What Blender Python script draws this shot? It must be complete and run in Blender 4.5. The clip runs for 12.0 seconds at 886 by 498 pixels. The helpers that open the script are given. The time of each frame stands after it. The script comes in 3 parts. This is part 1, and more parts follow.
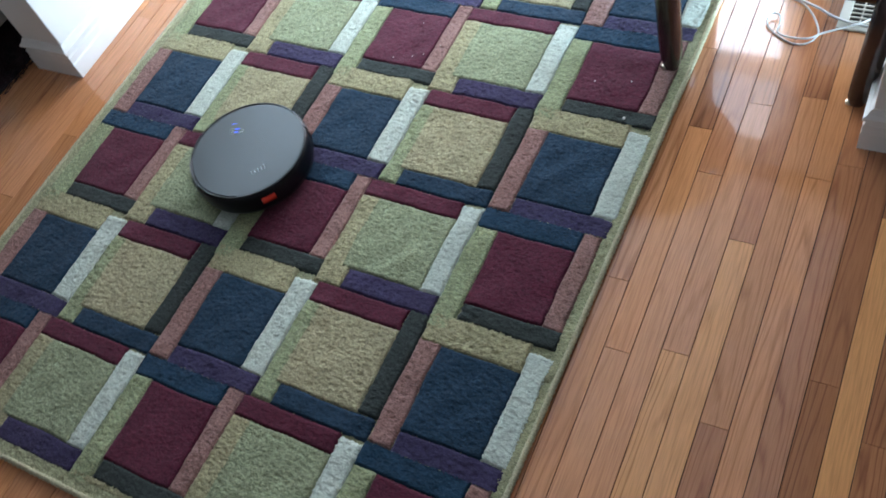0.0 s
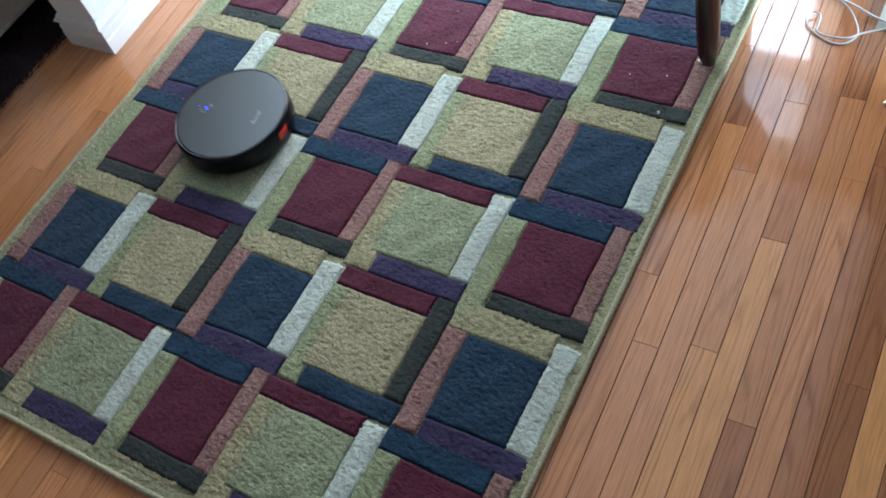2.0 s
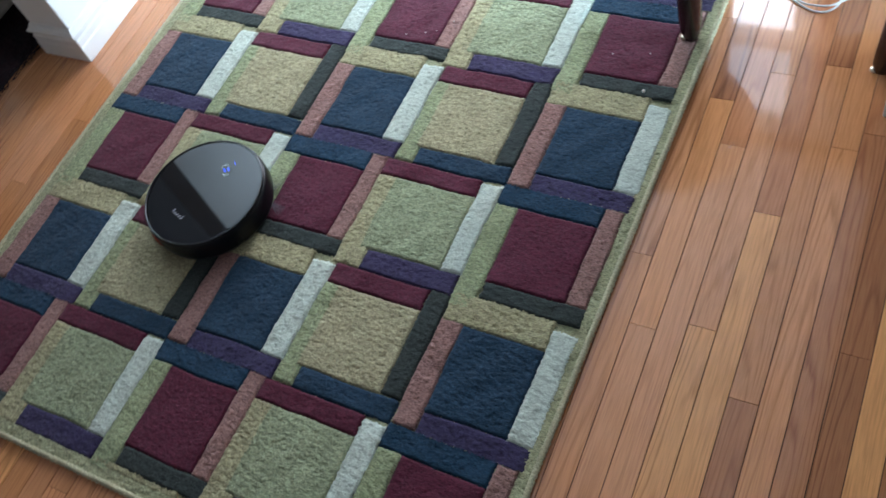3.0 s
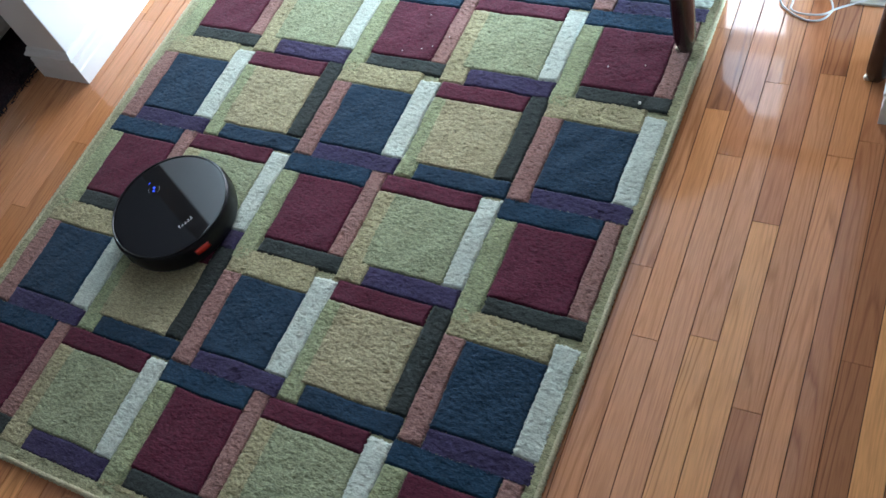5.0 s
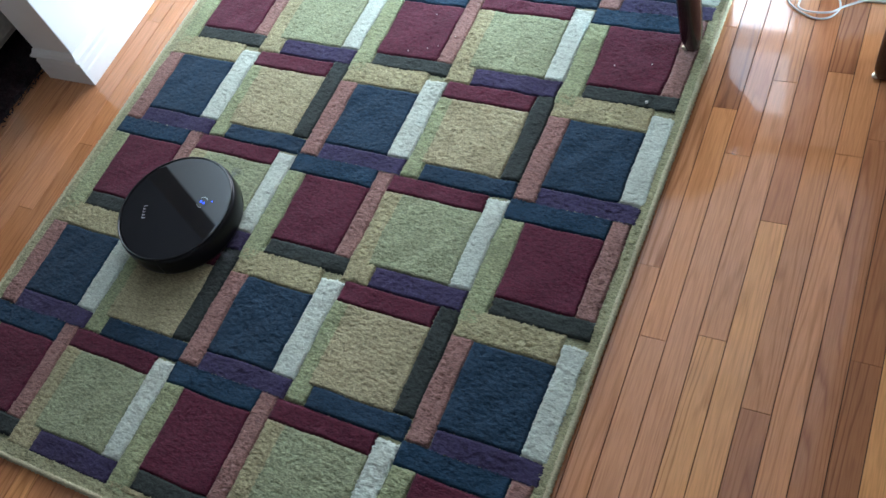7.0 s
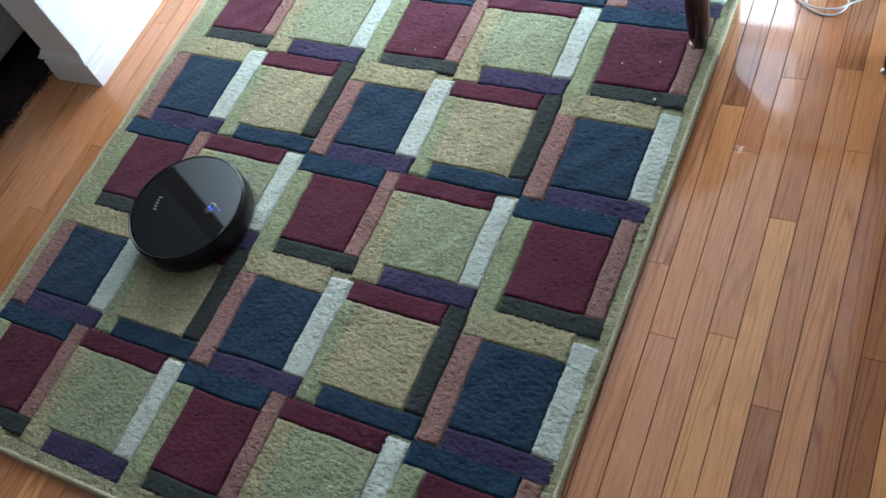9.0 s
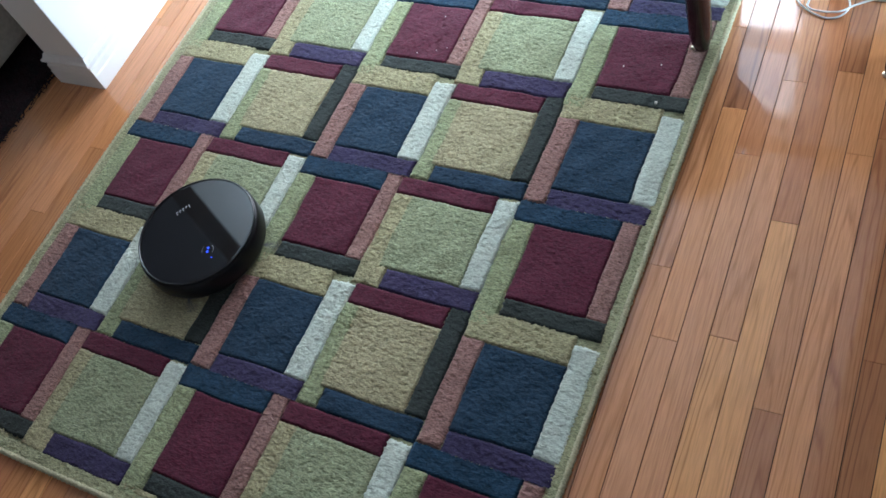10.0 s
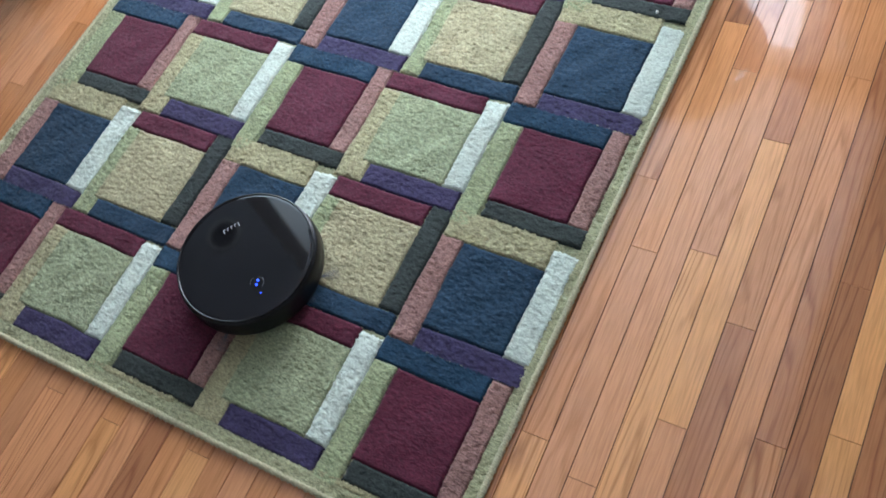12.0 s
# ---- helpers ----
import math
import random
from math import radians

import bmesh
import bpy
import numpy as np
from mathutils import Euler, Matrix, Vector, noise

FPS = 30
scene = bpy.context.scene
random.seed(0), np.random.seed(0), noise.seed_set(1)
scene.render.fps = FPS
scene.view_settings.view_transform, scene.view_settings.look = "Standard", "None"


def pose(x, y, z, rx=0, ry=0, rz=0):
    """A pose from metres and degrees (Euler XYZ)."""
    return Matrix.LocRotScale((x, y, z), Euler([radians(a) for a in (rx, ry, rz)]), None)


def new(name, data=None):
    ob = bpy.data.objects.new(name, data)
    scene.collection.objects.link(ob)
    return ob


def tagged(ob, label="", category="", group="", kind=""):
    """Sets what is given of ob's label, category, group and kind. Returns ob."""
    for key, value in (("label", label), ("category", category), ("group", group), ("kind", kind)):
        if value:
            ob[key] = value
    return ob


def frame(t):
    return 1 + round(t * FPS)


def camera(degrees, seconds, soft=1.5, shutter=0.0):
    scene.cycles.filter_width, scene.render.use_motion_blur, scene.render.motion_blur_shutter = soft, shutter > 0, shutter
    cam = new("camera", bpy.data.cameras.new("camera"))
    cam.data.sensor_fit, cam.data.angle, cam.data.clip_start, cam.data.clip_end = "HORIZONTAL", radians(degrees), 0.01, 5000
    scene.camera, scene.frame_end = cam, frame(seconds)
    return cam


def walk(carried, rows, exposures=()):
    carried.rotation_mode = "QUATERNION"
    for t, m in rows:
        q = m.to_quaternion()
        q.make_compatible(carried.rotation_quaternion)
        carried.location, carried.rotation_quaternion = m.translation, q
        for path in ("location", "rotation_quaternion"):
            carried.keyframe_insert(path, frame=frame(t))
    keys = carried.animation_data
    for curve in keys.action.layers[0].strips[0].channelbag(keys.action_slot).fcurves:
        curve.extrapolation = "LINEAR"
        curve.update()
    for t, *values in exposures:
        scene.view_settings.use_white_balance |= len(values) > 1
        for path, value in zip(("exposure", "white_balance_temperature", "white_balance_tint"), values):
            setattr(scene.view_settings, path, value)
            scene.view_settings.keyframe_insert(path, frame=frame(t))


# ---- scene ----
import itertools

cam = camera(52.0, 12.0, 1.5, 0.5)
EXPOSURES = [(0.0, -0.48), (1.5, -0.43), (10.4, -0.41), (11.0, -0.39), (11.5, 0.0), (12.0, 0.27)]
PATH = [
    (0, 1.4802, -0.3916, 1.7395, 33.602, 12.583, 25.772),
    (0.2, 1.4774, -0.3889, 1.7484, 34.021, 12.602, 24.954),
    (0.5, 1.4840, -0.3807, 1.7529, 34.518, 13.252, 24.644),
    (0.7, 1.4744, -0.3835, 1.7559, 34.366, 12.876, 25.018),
    (1, 1.4804, -0.3919, 1.7481, 34.339, 12.716, 26.371),
    (1.2, 1.4784, -0.3911, 1.7500, 34.226, 12.538, 25.677),
    (1.5, 1.4780, -0.3864, 1.7505, 34.094, 12.839, 25.611),
    (1.8, 1.4587, -0.4091, 1.7440, 34.203, 12.643, 26.833),
    (2, 1.4468, -0.4161, 1.7401, 33.559, 12.083, 27.948),
    (2.2, 1.4480, -0.4282, 1.7257, 33.958, 11.429, 28.529),
    (2.5, 1.4409, -0.4266, 1.7198, 32.971, 11.638, 28.058),
    (2.7, 1.4442, -0.4215, 1.7162, 32.662, 12.618, 27.545),
    (3, 1.4418, -0.4001, 1.7191, 32.321, 13.454, 25.039),
    (3.2, 1.4435, -0.3857, 1.7200, 31.592, 13.456, 23.571),
    (4.8, 1.4369, -0.3904, 1.7383, 32.463, 14.035, 23.812),
    (5, 1.4352, -0.3927, 1.7392, 32.527, 13.996, 23.868),
    (5.5, 1.4318, -0.3895, 1.7450, 32.529, 14.121, 23.865),
    (6, 1.4287, -0.3904, 1.7413, 32.544, 14.198, 23.974),
    (6.5, 1.4305, -0.3930, 1.7399, 32.559, 14.304, 23.843),
    (7, 1.4280, -0.3876, 1.7407, 32.375, 14.379, 23.837),
    (7.2, 1.4296, -0.3960, 1.7367, 32.624, 14.406, 23.925),
    (8.8, 1.4207, -0.3915, 1.7405, 32.275, 14.809, 23.892),
    (9, 1.4216, -0.3926, 1.7435, 32.314, 14.813, 23.761),
    (9.5, 1.4225, -0.3856, 1.7504, 32.349, 14.906, 23.562),
    (10, 1.4235, -0.3926, 1.7454, 32.490, 14.921, 23.837),
    (10.5, 1.4321, -0.3924, 1.7320, 32.251, 14.572, 24.059),
    (10.7, 1.4316, -0.3923, 1.7297, 31.826, 14.329, 24.113),
    (11, 1.4253, -0.4026, 1.7209, 31.204, 13.686, 24.492),
    (11.5, 1.4256, -0.4181, 1.7026, 29.957, 12.869, 25.613),
    (12, 1.4382, -0.4263, 1.6905, 28.458, 12.256, 26.882),
]
walk(cam, [(t, pose(x, y, z, rx, ry, rz)) for t, x, y, z, rx, ry, rz in PATH], exposures=EXPOSURES)

# ---- world and light ----
world = bpy.data.worlds.new("sky")
scene.world = world
world.use_nodes = True
wn = world.node_tree
sky = wn.nodes.new("ShaderNodeTexSky")
sky.sky_type, sky.sun_disc = "NISHITA", False
sky.sun_elevation, sky.sun_rotation = radians(38), radians(20)
wn.links.new(sky.outputs[0], wn.nodes["Background"].inputs[0])
wn.nodes["Background"].inputs[1].default_value = 0.07


def window_or_fill_light(x, y, z, width, height, yaw, power, colour, down=8, spread=140):
    """Area lamp in an opening: a window's sky light, or fill where the opening is added."""
    lamp = bpy.data.lights.new("window_or_fill_light", "AREA")
    lamp.shape, lamp.size, lamp.size_y, lamp.energy, lamp.color = "RECTANGLE", width, height, power, colour
    ob = new("window_or_fill_light", lamp)
    lamp.spread = radians(spread)
    ob.matrix_world = pose(x, y, z, down - 90, 0, yaw)
    return ob


DAY = (0.72, 0.83, 1.0)
window_or_fill_light(0.13, 3.17, 1.06, 1.42, 1.86, 0, 145, (0.77, 0.83, 0.97), 0, 180)
window_or_fill_light(0.13, 3.17, 2.41, 1.42, 0.42, 0, 9, (0.66, 0.80, 1.0), 10, 180)
# Fill from an unseen window, added to light the wall beside the rug.
window_or_fill_light(2.1, 3.17, 1.45, 1.5, 1.2, 0, 6, DAY)
# Narrow fill through an added low opening, only to whiten the partition.
window_or_fill_light(3.37, 2.2, 0.6, 1.5, 0.9, -90, 225, (0.54, 0.77, 1.0), -3, 50)
# Weak ambient fill from two added openings at the near end of the room.
window_or_fill_light(3.37, -1.0, 1.45, 1.6, 1.2, -90, 3.5, DAY)
window_or_fill_light(0.3, -2.57, 1.45, 1.8, 1.2, 180, 2, DAY)
# Added lamp tilted up to brighten the neighbouring room's ceiling.
window_or_fill_light(-1.7, 3.17, 1.5, 0.9, 1.1, 0, 50, DAY, -40)


# ---- materials ----
def material(name, colour, rough=0.5, metal=0.0, coat=0.0):
    m = bpy.data.materials.new(name)
    m.use_nodes = True
    b = m.node_tree.nodes["Principled BSDF"]
    b.inputs["Base Color"].default_value = (*colour, 1)
    b.inputs["Roughness"].default_value = rough
    b.inputs["Metallic"].default_value = metal
    b.inputs["Coat Weight"].default_value = coat
    b.inputs["Coat Roughness"].default_value = 0.08
    return m


def node(m, kind, **values):
    n = m.node_tree.nodes.new(kind)
    for key, value in values.items():
        n.inputs[key].default_value = value
    return n


def link(m, a, b):
    m.node_tree.links.new(a, b)


def noisy(m, scale, low, high, detail=4.0, bump=0.0, bump_scale=None, distance=0.002, spread=(0.3, 0.7)):
    """Mottles the base colour between two colours, and adds a fine relief."""
    b = m.node_tree.nodes["Principled BSDF"]
    place = node(m, "ShaderNodeTexCoord")
    tex = node(m, "ShaderNodeTexNoise", Scale=scale, Detail=detail)
    link(m, place.outputs["Object"], tex.inputs["Vector"])
    ramp = m.node_tree.nodes.new("ShaderNodeValToRGB")
    ramp.color_ramp.elements[0].position, ramp.color_ramp.elements[1].position = spread
    ramp.color_ramp.elements[0].color, ramp.color_ramp.elements[1].color = (*low, 1), (*high, 1)
    link(m, tex.outputs["Fac"], ramp.inputs["Fac"])
    link(m, ramp.outputs["Color"], b.inputs["Base Color"])
    if bump:
        fine = node(m, "ShaderNodeTexNoise", Scale=bump_scale or scale * 4, Detail=3.0)
        link(m, place.outputs["Object"], fine.inputs["Vector"])
        rel = node(m, "ShaderNodeBump", Strength=bump, Distance=distance)
        link(m, fine.outputs["Fac"], rel.inputs["Height"])
        link(m, rel.outputs["Normal"], b.inputs["Normal"])
    return m


def shade(c, k):
    return tuple(min(1.0, v * k) for v in c)


def pile_material(name, colour, contrast=0.35):
    """Cut wool pile: fibres that lie along x, fine tufts with slit shade in their colour, and a faint wear that differs
    from spot to spot.
    """
    m = material(name, colour, 0.95)
    b = m.node_tree.nodes["Principled BSDF"]
    place = node(m, "ShaderNodeTexCoord")
    lie = m.node_tree.nodes.new("ShaderNodeMapping")
    lie.inputs["Scale"].default_value = (150.0, 430.0, 200.0)
    lie.inputs["Rotation"].default_value = (0, 0, 0.25)
    link(m, place.outputs["Object"], lie.inputs["Vector"])
    tufts = node(m, "ShaderNodeTexNoise", Scale=1.0, Detail=4.0, Distortion=0.8)
    link(m, lie.outputs[0], tufts.inputs["Vector"])
    # Low tuft noise is coloured darker, painting the shade between tufts.
    ramp = m.node_tree.nodes.new("ShaderNodeValToRGB")
    ramp.color_ramp.elements[0].position, ramp.color_ramp.elements[1].position = 0.3, 0.66
    ramp.color_ramp.elements[0].color, ramp.color_ramp.elements[1].color = (*shade(colour, 1 - 1.6 * contrast), 1), (*shade(colour, 1 + contrast), 1)
    link(m, tufts.outputs["Fac"], ramp.inputs["Fac"])
    worn = node(m, "ShaderNodeTexNoise", Scale=13.0, Detail=5.0, Roughness=0.62)
    link(m, place.outputs["Object"], worn.inputs["Vector"])
    span = m.node_tree.nodes.new("ShaderNodeMapRange")
    span.inputs["To Min"].default_value, span.inputs["To Max"].default_value = 0.80, 1.22
    link(m, worn.outputs["Fac"], span.inputs["Value"])
    toned = m.node_tree.nodes.new("ShaderNodeVectorMath")
    toned.operation = "SCALE"
    link(m, ramp.outputs["Color"], toned.inputs[0])
    link(m, span.outputs[0], toned.inputs["Scale"])
    link(m, toned.outputs[0], b.inputs["Base Color"])
    rel = node(m, "ShaderNodeBump", Strength=0.85 if max(colour) > 0.2 else 0.6, Distance=0.004)
    link(m, tufts.outputs["Fac"], rel.inputs["Height"])
    link(m, rel.outputs["Normal"], b.inputs["Normal"])
    b.inputs["Specular IOR Level"].default_value = 0.1
    b.inputs["Sheen Weight"].default_value = 0.12
    b.inputs["Sheen Roughness"].default_value = 0.5
    return m


PILE = {
    "burgundy": pile_material("burgundy_pile", (0.090, 0.0165, 0.032)),
    "navy": pile_material("navy_pile", (0.016, 0.040, 0.068)),
    "teal": pile_material("teal_pile", (0.014, 0.042, 0.074)),
    "purple": pile_material("purple_pile", (0.043, 0.034, 0.078)),
    "green": pile_material("green_pile", (0.29, 0.32, 0.19)),
    "lime": pile_material("lime_pile", (0.30, 0.335, 0.185)),
    "tan": pile_material("tan_pile", (0.39, 0.345, 0.205)),
    "khaki": pile_material("khaki_pile", (0.37, 0.335, 0.19)),
    "white": pile_material("white_pile", (0.55, 0.61, 0.52), 0.2),
    "salmon": pile_material("salmon_pile", (0.305, 0.168, 0.142)),
    "charcoal": pile_material("charcoal_pile", (0.034, 0.042, 0.038)),
    "cord": pile_material("cord_pile", (0.47, 0.43, 0.27), 0.2),
    "olive": pile_material("olive_pile", (0.35, 0.345, 0.20)),
}


def oak(name, light, dark):
    """Varnished oak: long grain along y, darker cathedral bands, a tone of its own for each board."""
    m = material(name, light, 0.3, 0.0, 0.85)
    b = m.node_tree.nodes["Principled BSDF"]
    place = node(m, "ShaderNodeTexCoord")
    info = m.node_tree.nodes.new("ShaderNodeObjectInfo")
    island = m.node_tree.nodes.new("ShaderNodeNewGeometry")
    both = m.node_tree.nodes.new("ShaderNodeMath")
    both.operation = "ADD"
    link(m, info.outputs["Random"], both.inputs[0])
    link(m, island.outputs["Random Per Island"], both.inputs[1])
    shift = m.node_tree.nodes.new("ShaderNodeVectorMath")
    shift.operation = "MULTIPLY_ADD"
    shift.inputs[1].default_value = (1, 1, 1)
    away = m.node_tree.nodes.new("ShaderNodeCombineXYZ")
    far = m.node_tree.nodes.new("ShaderNodeMath")
    far.operation = "MULTIPLY"
    far.inputs[1].default_value = 37.0
    link(m, both.outputs[0], far.inputs[0])
    for axis in range(3):
        link(m, far.outputs[0], away.inputs[axis])
    link(m, place.outputs["Object"], shift.inputs[0])
    link(m, away.outputs[0], shift.inputs[2])
    # growth rings cut at a slant: nested arches about a line that wanders off the board's middle
    def maths(op, p, q=None, r=None):
        n = m.node_tree.nodes.new("ShaderNodeMath")
        n.operation = op
        for slot, v in zip(n.inputs, (p, q, r)):
            if isinstance(v, (int, float)):
                slot.default_value = v
            elif v is not None:
                link(m, v, slot)
        return n.outputs[0]
    split = m.node_tree.nodes.new("ShaderNodeSeparateXYZ")
    link(m, place.outputs["Object"], split.inputs[0])
    squeeze = m.node_tree.nodes.new("ShaderNodeMapping")
    squeeze.inputs["Scale"].default_value = (17.0, 2.0, 17.0)
    link(m, shift.outputs[0], squeeze.inputs["Vector"])
    bands = node(m, "ShaderNodeTexNoise", Scale=1.0, Detail=3.0, Distortion=0.4)
    link(m, squeeze.outputs[0], bands.inputs["Vector"])
    luck = maths("FRACT", maths("MULTIPLY", both.outputs[0], 7.31))
    off = maths("SUBTRACT", split.outputs["X"], maths("MULTIPLY_ADD", luck, 0.05, -0.025))
    arch = maths("MULTIPLY", maths("MULTIPLY", off, off), 1500.0)
    phase = maths("ADD", maths("MULTIPLY_ADD", bands.outputs["Fac"], 3.0, arch), maths("MULTIPLY_ADD", split.outputs["Y"], 2.6, far.outputs[0]))
    rings = maths("FRACT", phase)
    figure = maths("MULTIPLY_ADD", maths("POWER", maths("FRACT", maths("MULTIPLY", both.outputs[0], 13.7)), 1.6), 0.75, 0.25)
    fine_map = m.node_tree.nodes.new("ShaderNodeMapping")
    fine_map.inputs["Scale"].default_value = (330.0, 15.0, 330.0)
    link(m, shift.outputs[0], fine_map.inputs["Vector"])
    fine = node(m, "ShaderNodeTexNoise", Scale=1.0, Detail=4.0)
    link(m, fine_map.outputs[0], fine.inputs["Vector"])
    ramp = m.node_tree.nodes.new("ShaderNodeValToRGB")
    ramp.color_ramp.elements[0].position, ramp.color_ramp.elements[1].position = 0.0, 0.16
    ramp.color_ramp.elements[0].color, ramp.color_ramp.elements[1].color = (*light, 1), (*dark, 1)
    late = ramp.color_ramp.elements.new(0.42)
    late.color = (*light, 1)
    link(m, rings, ramp.inputs["Fac"])
    grain = m.node_tree.nodes.new("ShaderNodeMix")
    grain.data_type = "RGBA"
    grain.inputs[6].default_value = (*light, 1)
    link(m, figure, grain.inputs["Factor"])
    link(m, ramp.outputs["Color"], grain.inputs[7])
    pores = m.node_tree.nodes.new("ShaderNodeValToRGB")
    pores.color_ramp.elements[0].position, pores.color_ramp.elements[1].position = 0.30, 0.60
    pores.color_ramp.elements[0].color, pores.color_ramp.elements[1].color = (0.6, 0.56, 0.52, 1), (1.04, 1.04, 1.04, 1)
    link(m, fine.outputs["Fac"], pores.inputs["Fac"])
    mixed = m.node_tree.nodes.new("ShaderNodeMix")
    mixed.data_type, mixed.blend_type = "RGBA", "MULTIPLY"
    mixed.inputs["Factor"].default_value = 0.45
    link(m, grain.outputs[2], mixed.inputs[6])
    link(m, pores.outputs["Color"], mixed.inputs[7])
    tone = m.node_tree.nodes.new("ShaderNodeMapRange")
    tone.inputs["To Min"].default_value, tone.inputs["To Max"].default_value = 0.8, 1.15
    tone.inputs["From Max"].default_value = 1.5
    link(m, both.outputs[0], tone.inputs["Value"])
    toned = m.node_tree.nodes.new("ShaderNodeVectorMath")
    toned.operation = "SCALE"
    link(m, mixed.outputs[2], toned.inputs[0])
    link(m, tone.outputs[0], toned.inputs["Scale"])
    link(m, toned.outputs[0], b.inputs["Base Color"])
    b.inputs["Specular IOR Level"].default_value = 0.4
    b.inputs["Coat Roughness"].default_value = 0.05
    b.inputs["Coat IOR"].default_value = 1.62
    rough = node(m, "ShaderNodeTexNoise", Scale=9.0, Detail=3.0)
    link(m, place.outputs["Object"], rough.inputs["Vector"])
    span = m.node_tree.nodes.new("ShaderNodeMapRange")
    span.inputs["To Min"].default_value, span.inputs["To Max"].default_value = 0.12, 0.22
    link(m, rough.outputs["Fac"], span.inputs["Value"])
    link(m, span.outputs[0], b.inputs["Roughness"])
    rel = node(m, "ShaderNodeBump", Strength=0.12, Distance=0.0006)
    link(m, fine.outputs["Fac"], rel.inputs["Height"])
    link(m, rel.outputs["Normal"], b.inputs["Normal"])
    return m


OAK = [
    oak("oak_mid", (0.600, 0.252, 0.100), (0.36, 0.132, 0.047)),
    oak("oak_red", (0.500, 0.200, 0.086), (0.28, 0.095, 0.040)),
    oak("oak_light", (0.720, 0.330, 0.125), (0.43, 0.170, 0.058)),
    oak("oak_brown", (0.385, 0.152, 0.066), (0.19, 0.066, 0.028)),
    oak("oak_pink", (0.630, 0.275, 0.122), (0.41, 0.160, 0.066)),
]
M_GAP = material("dark_joint", (0.03, 0.015, 0.008), 0.9)
M_WALL = noisy(material("white_wall_paint", (0.8, 0.79, 0.76), 0.6), 3.0, (0.76, 0.75, 0.72), (0.82, 0.81, 0.78), 4.0, 0.15, 180.0, 0.001)
M_CEILING = noisy(material("ceiling_paint", (0.56, 0.55, 0.53), 0.9), 2.0, (0.29, 0.31, 0.335), (0.34, 0.36, 0.385), 4.0, 0.2, 150.0, 0.001)
M_GREIGE = noisy(material("greige_wall_paint", (0.45, 0.43, 0.39), 0.7), 3.0, (0.42, 0.40, 0.36), (0.48, 0.46, 0.42), 4.0, 0.15, 180.0, 0.001)
M_TRIM = noisy(material("white_trim_gloss", (0.8, 0.79, 0.76), 0.3), 8.0, (0.74, 0.73, 0.69), (0.82, 0.81, 0.79), 4.0, 0.05, 90.0, 0.001)
M_BEIGE = noisy(material("beige_upholstery", (0.5, 0.45, 0.38), 0.9), 60.0, (0.42, 0.38, 0.32), (0.55, 0.5, 0.43), 5.0, 0.4, 500.0, 0.001)
M_SHAG = noisy(material("black_shag", (0.012, 0.007, 0.008), 0.95), 40.0, (0.006, 0.004, 0.005), (0.03, 0.008, 0.011), 5.0, 0.8, 300.0, 0.004)
M_DARKWOOD = noisy(material("dark_mahogany", (0.02, 0.008, 0.008), 0.25, 0.0, 0.15), 30.0, (0.012, 0.005, 0.005), (0.026, 0.010, 0.009), 4.0, 0.05, 120.0, 0.0006)
M_METAL = noisy(material("worn_brass", (0.55, 0.48, 0.36), 0.3, 1.0), 60.0, (0.45, 0.38, 0.27), (0.62, 0.55, 0.43))
M_SILK = noisy(material("pale_blue_satin", (0.52, 0.6, 0.66), 0.32), 14.0, (0.45, 0.54, 0.60), (0.60, 0.67, 0.72), 4.0, 0.2, 60.0, 0.002)
silk = M_SILK.node_tree.nodes
glow = node(M_SILK, "ShaderNodeBsdfTranslucent", Color=(0.62, 0.70, 0.76, 1))
blend = node(M_SILK, "ShaderNodeMixShader", Fac=0.6)
link(M_SILK, silk["Principled BSDF"].outputs[0], blend.inputs[1])
link(M_SILK, glow.outputs[0], blend.inputs[2])
link(M_SILK, blend.outputs[0], silk["Material Output"].inputs["Surface"])
M_VENT = noisy(material("cream_enamel", (0.6, 0.57, 0.47), 0.4), 20.0, (0.44, 0.42, 0.34), (0.54, 0.51, 0.43))
# Near-black colour that paints the shade inside the vent and the downlight.
M_HOLLOW_SHADE = material("hollow_shade", (0.02, 0.018, 0.015), 0.9)
M_CABLE = noisy(material("white_cable_sheath", (0.6, 0.6, 0.58), 0.4), 40.0, (0.54, 0.54, 0.52), (0.64, 0.64, 0.62))
M_PLATE = noisy(material("black_glass_plate", (0.012, 0.012, 0.013), 0.05), 25.0, (0.005, 0.005, 0.006), (0.008, 0.008, 0.009))
M_PLATE.node_tree.nodes["Principled BSDF"].inputs["Specular IOR Level"].default_value = 0.55
M_SHELL = noisy(material("black_satin_shell", (0.005, 0.005, 0.006), 0.3), 50.0, (0.004, 0.004, 0.005), (0.006, 0.006, 0.008))
M_SHELL.node_tree.nodes["Principled BSDF"].inputs["Specular IOR Level"].default_value = 0.22
M_GLOSS = material("black_gloss_rim", (0.006, 0.006, 0.008), 0.10)
M_RUBBER = noisy(material("black_rubber", (0.02, 0.02, 0.02), 0.8), 90.0, (0.015, 0.015, 0.015), (0.026, 0.026, 0.026))
M_BRISTLE = material("grey_bristle", (0.10, 0.10, 0.11), 0.7)
M_LOGO = material("silver_print", (0.62, 0.63, 0.65), 0.4)
M_CHROME = material("chrome_ring", (0.7, 0.72, 0.75), 0.12, 1.0)
M_RED = material("red_translucent_latch", (0.55, 0.035, 0.02), 0.25)
M_CRUMB = material("pale_crumb", (0.8, 0.78, 0.72), 0.7)
M_SEAT = noisy(material("seat_cloth", (0.3, 0.33, 0.36), 0.8), 50.0, (0.25, 0.28, 0.31), (0.34, 0.37, 0.4))
M_LED = material("blue_led", (0.02, 0.05, 0.6), 0.3)
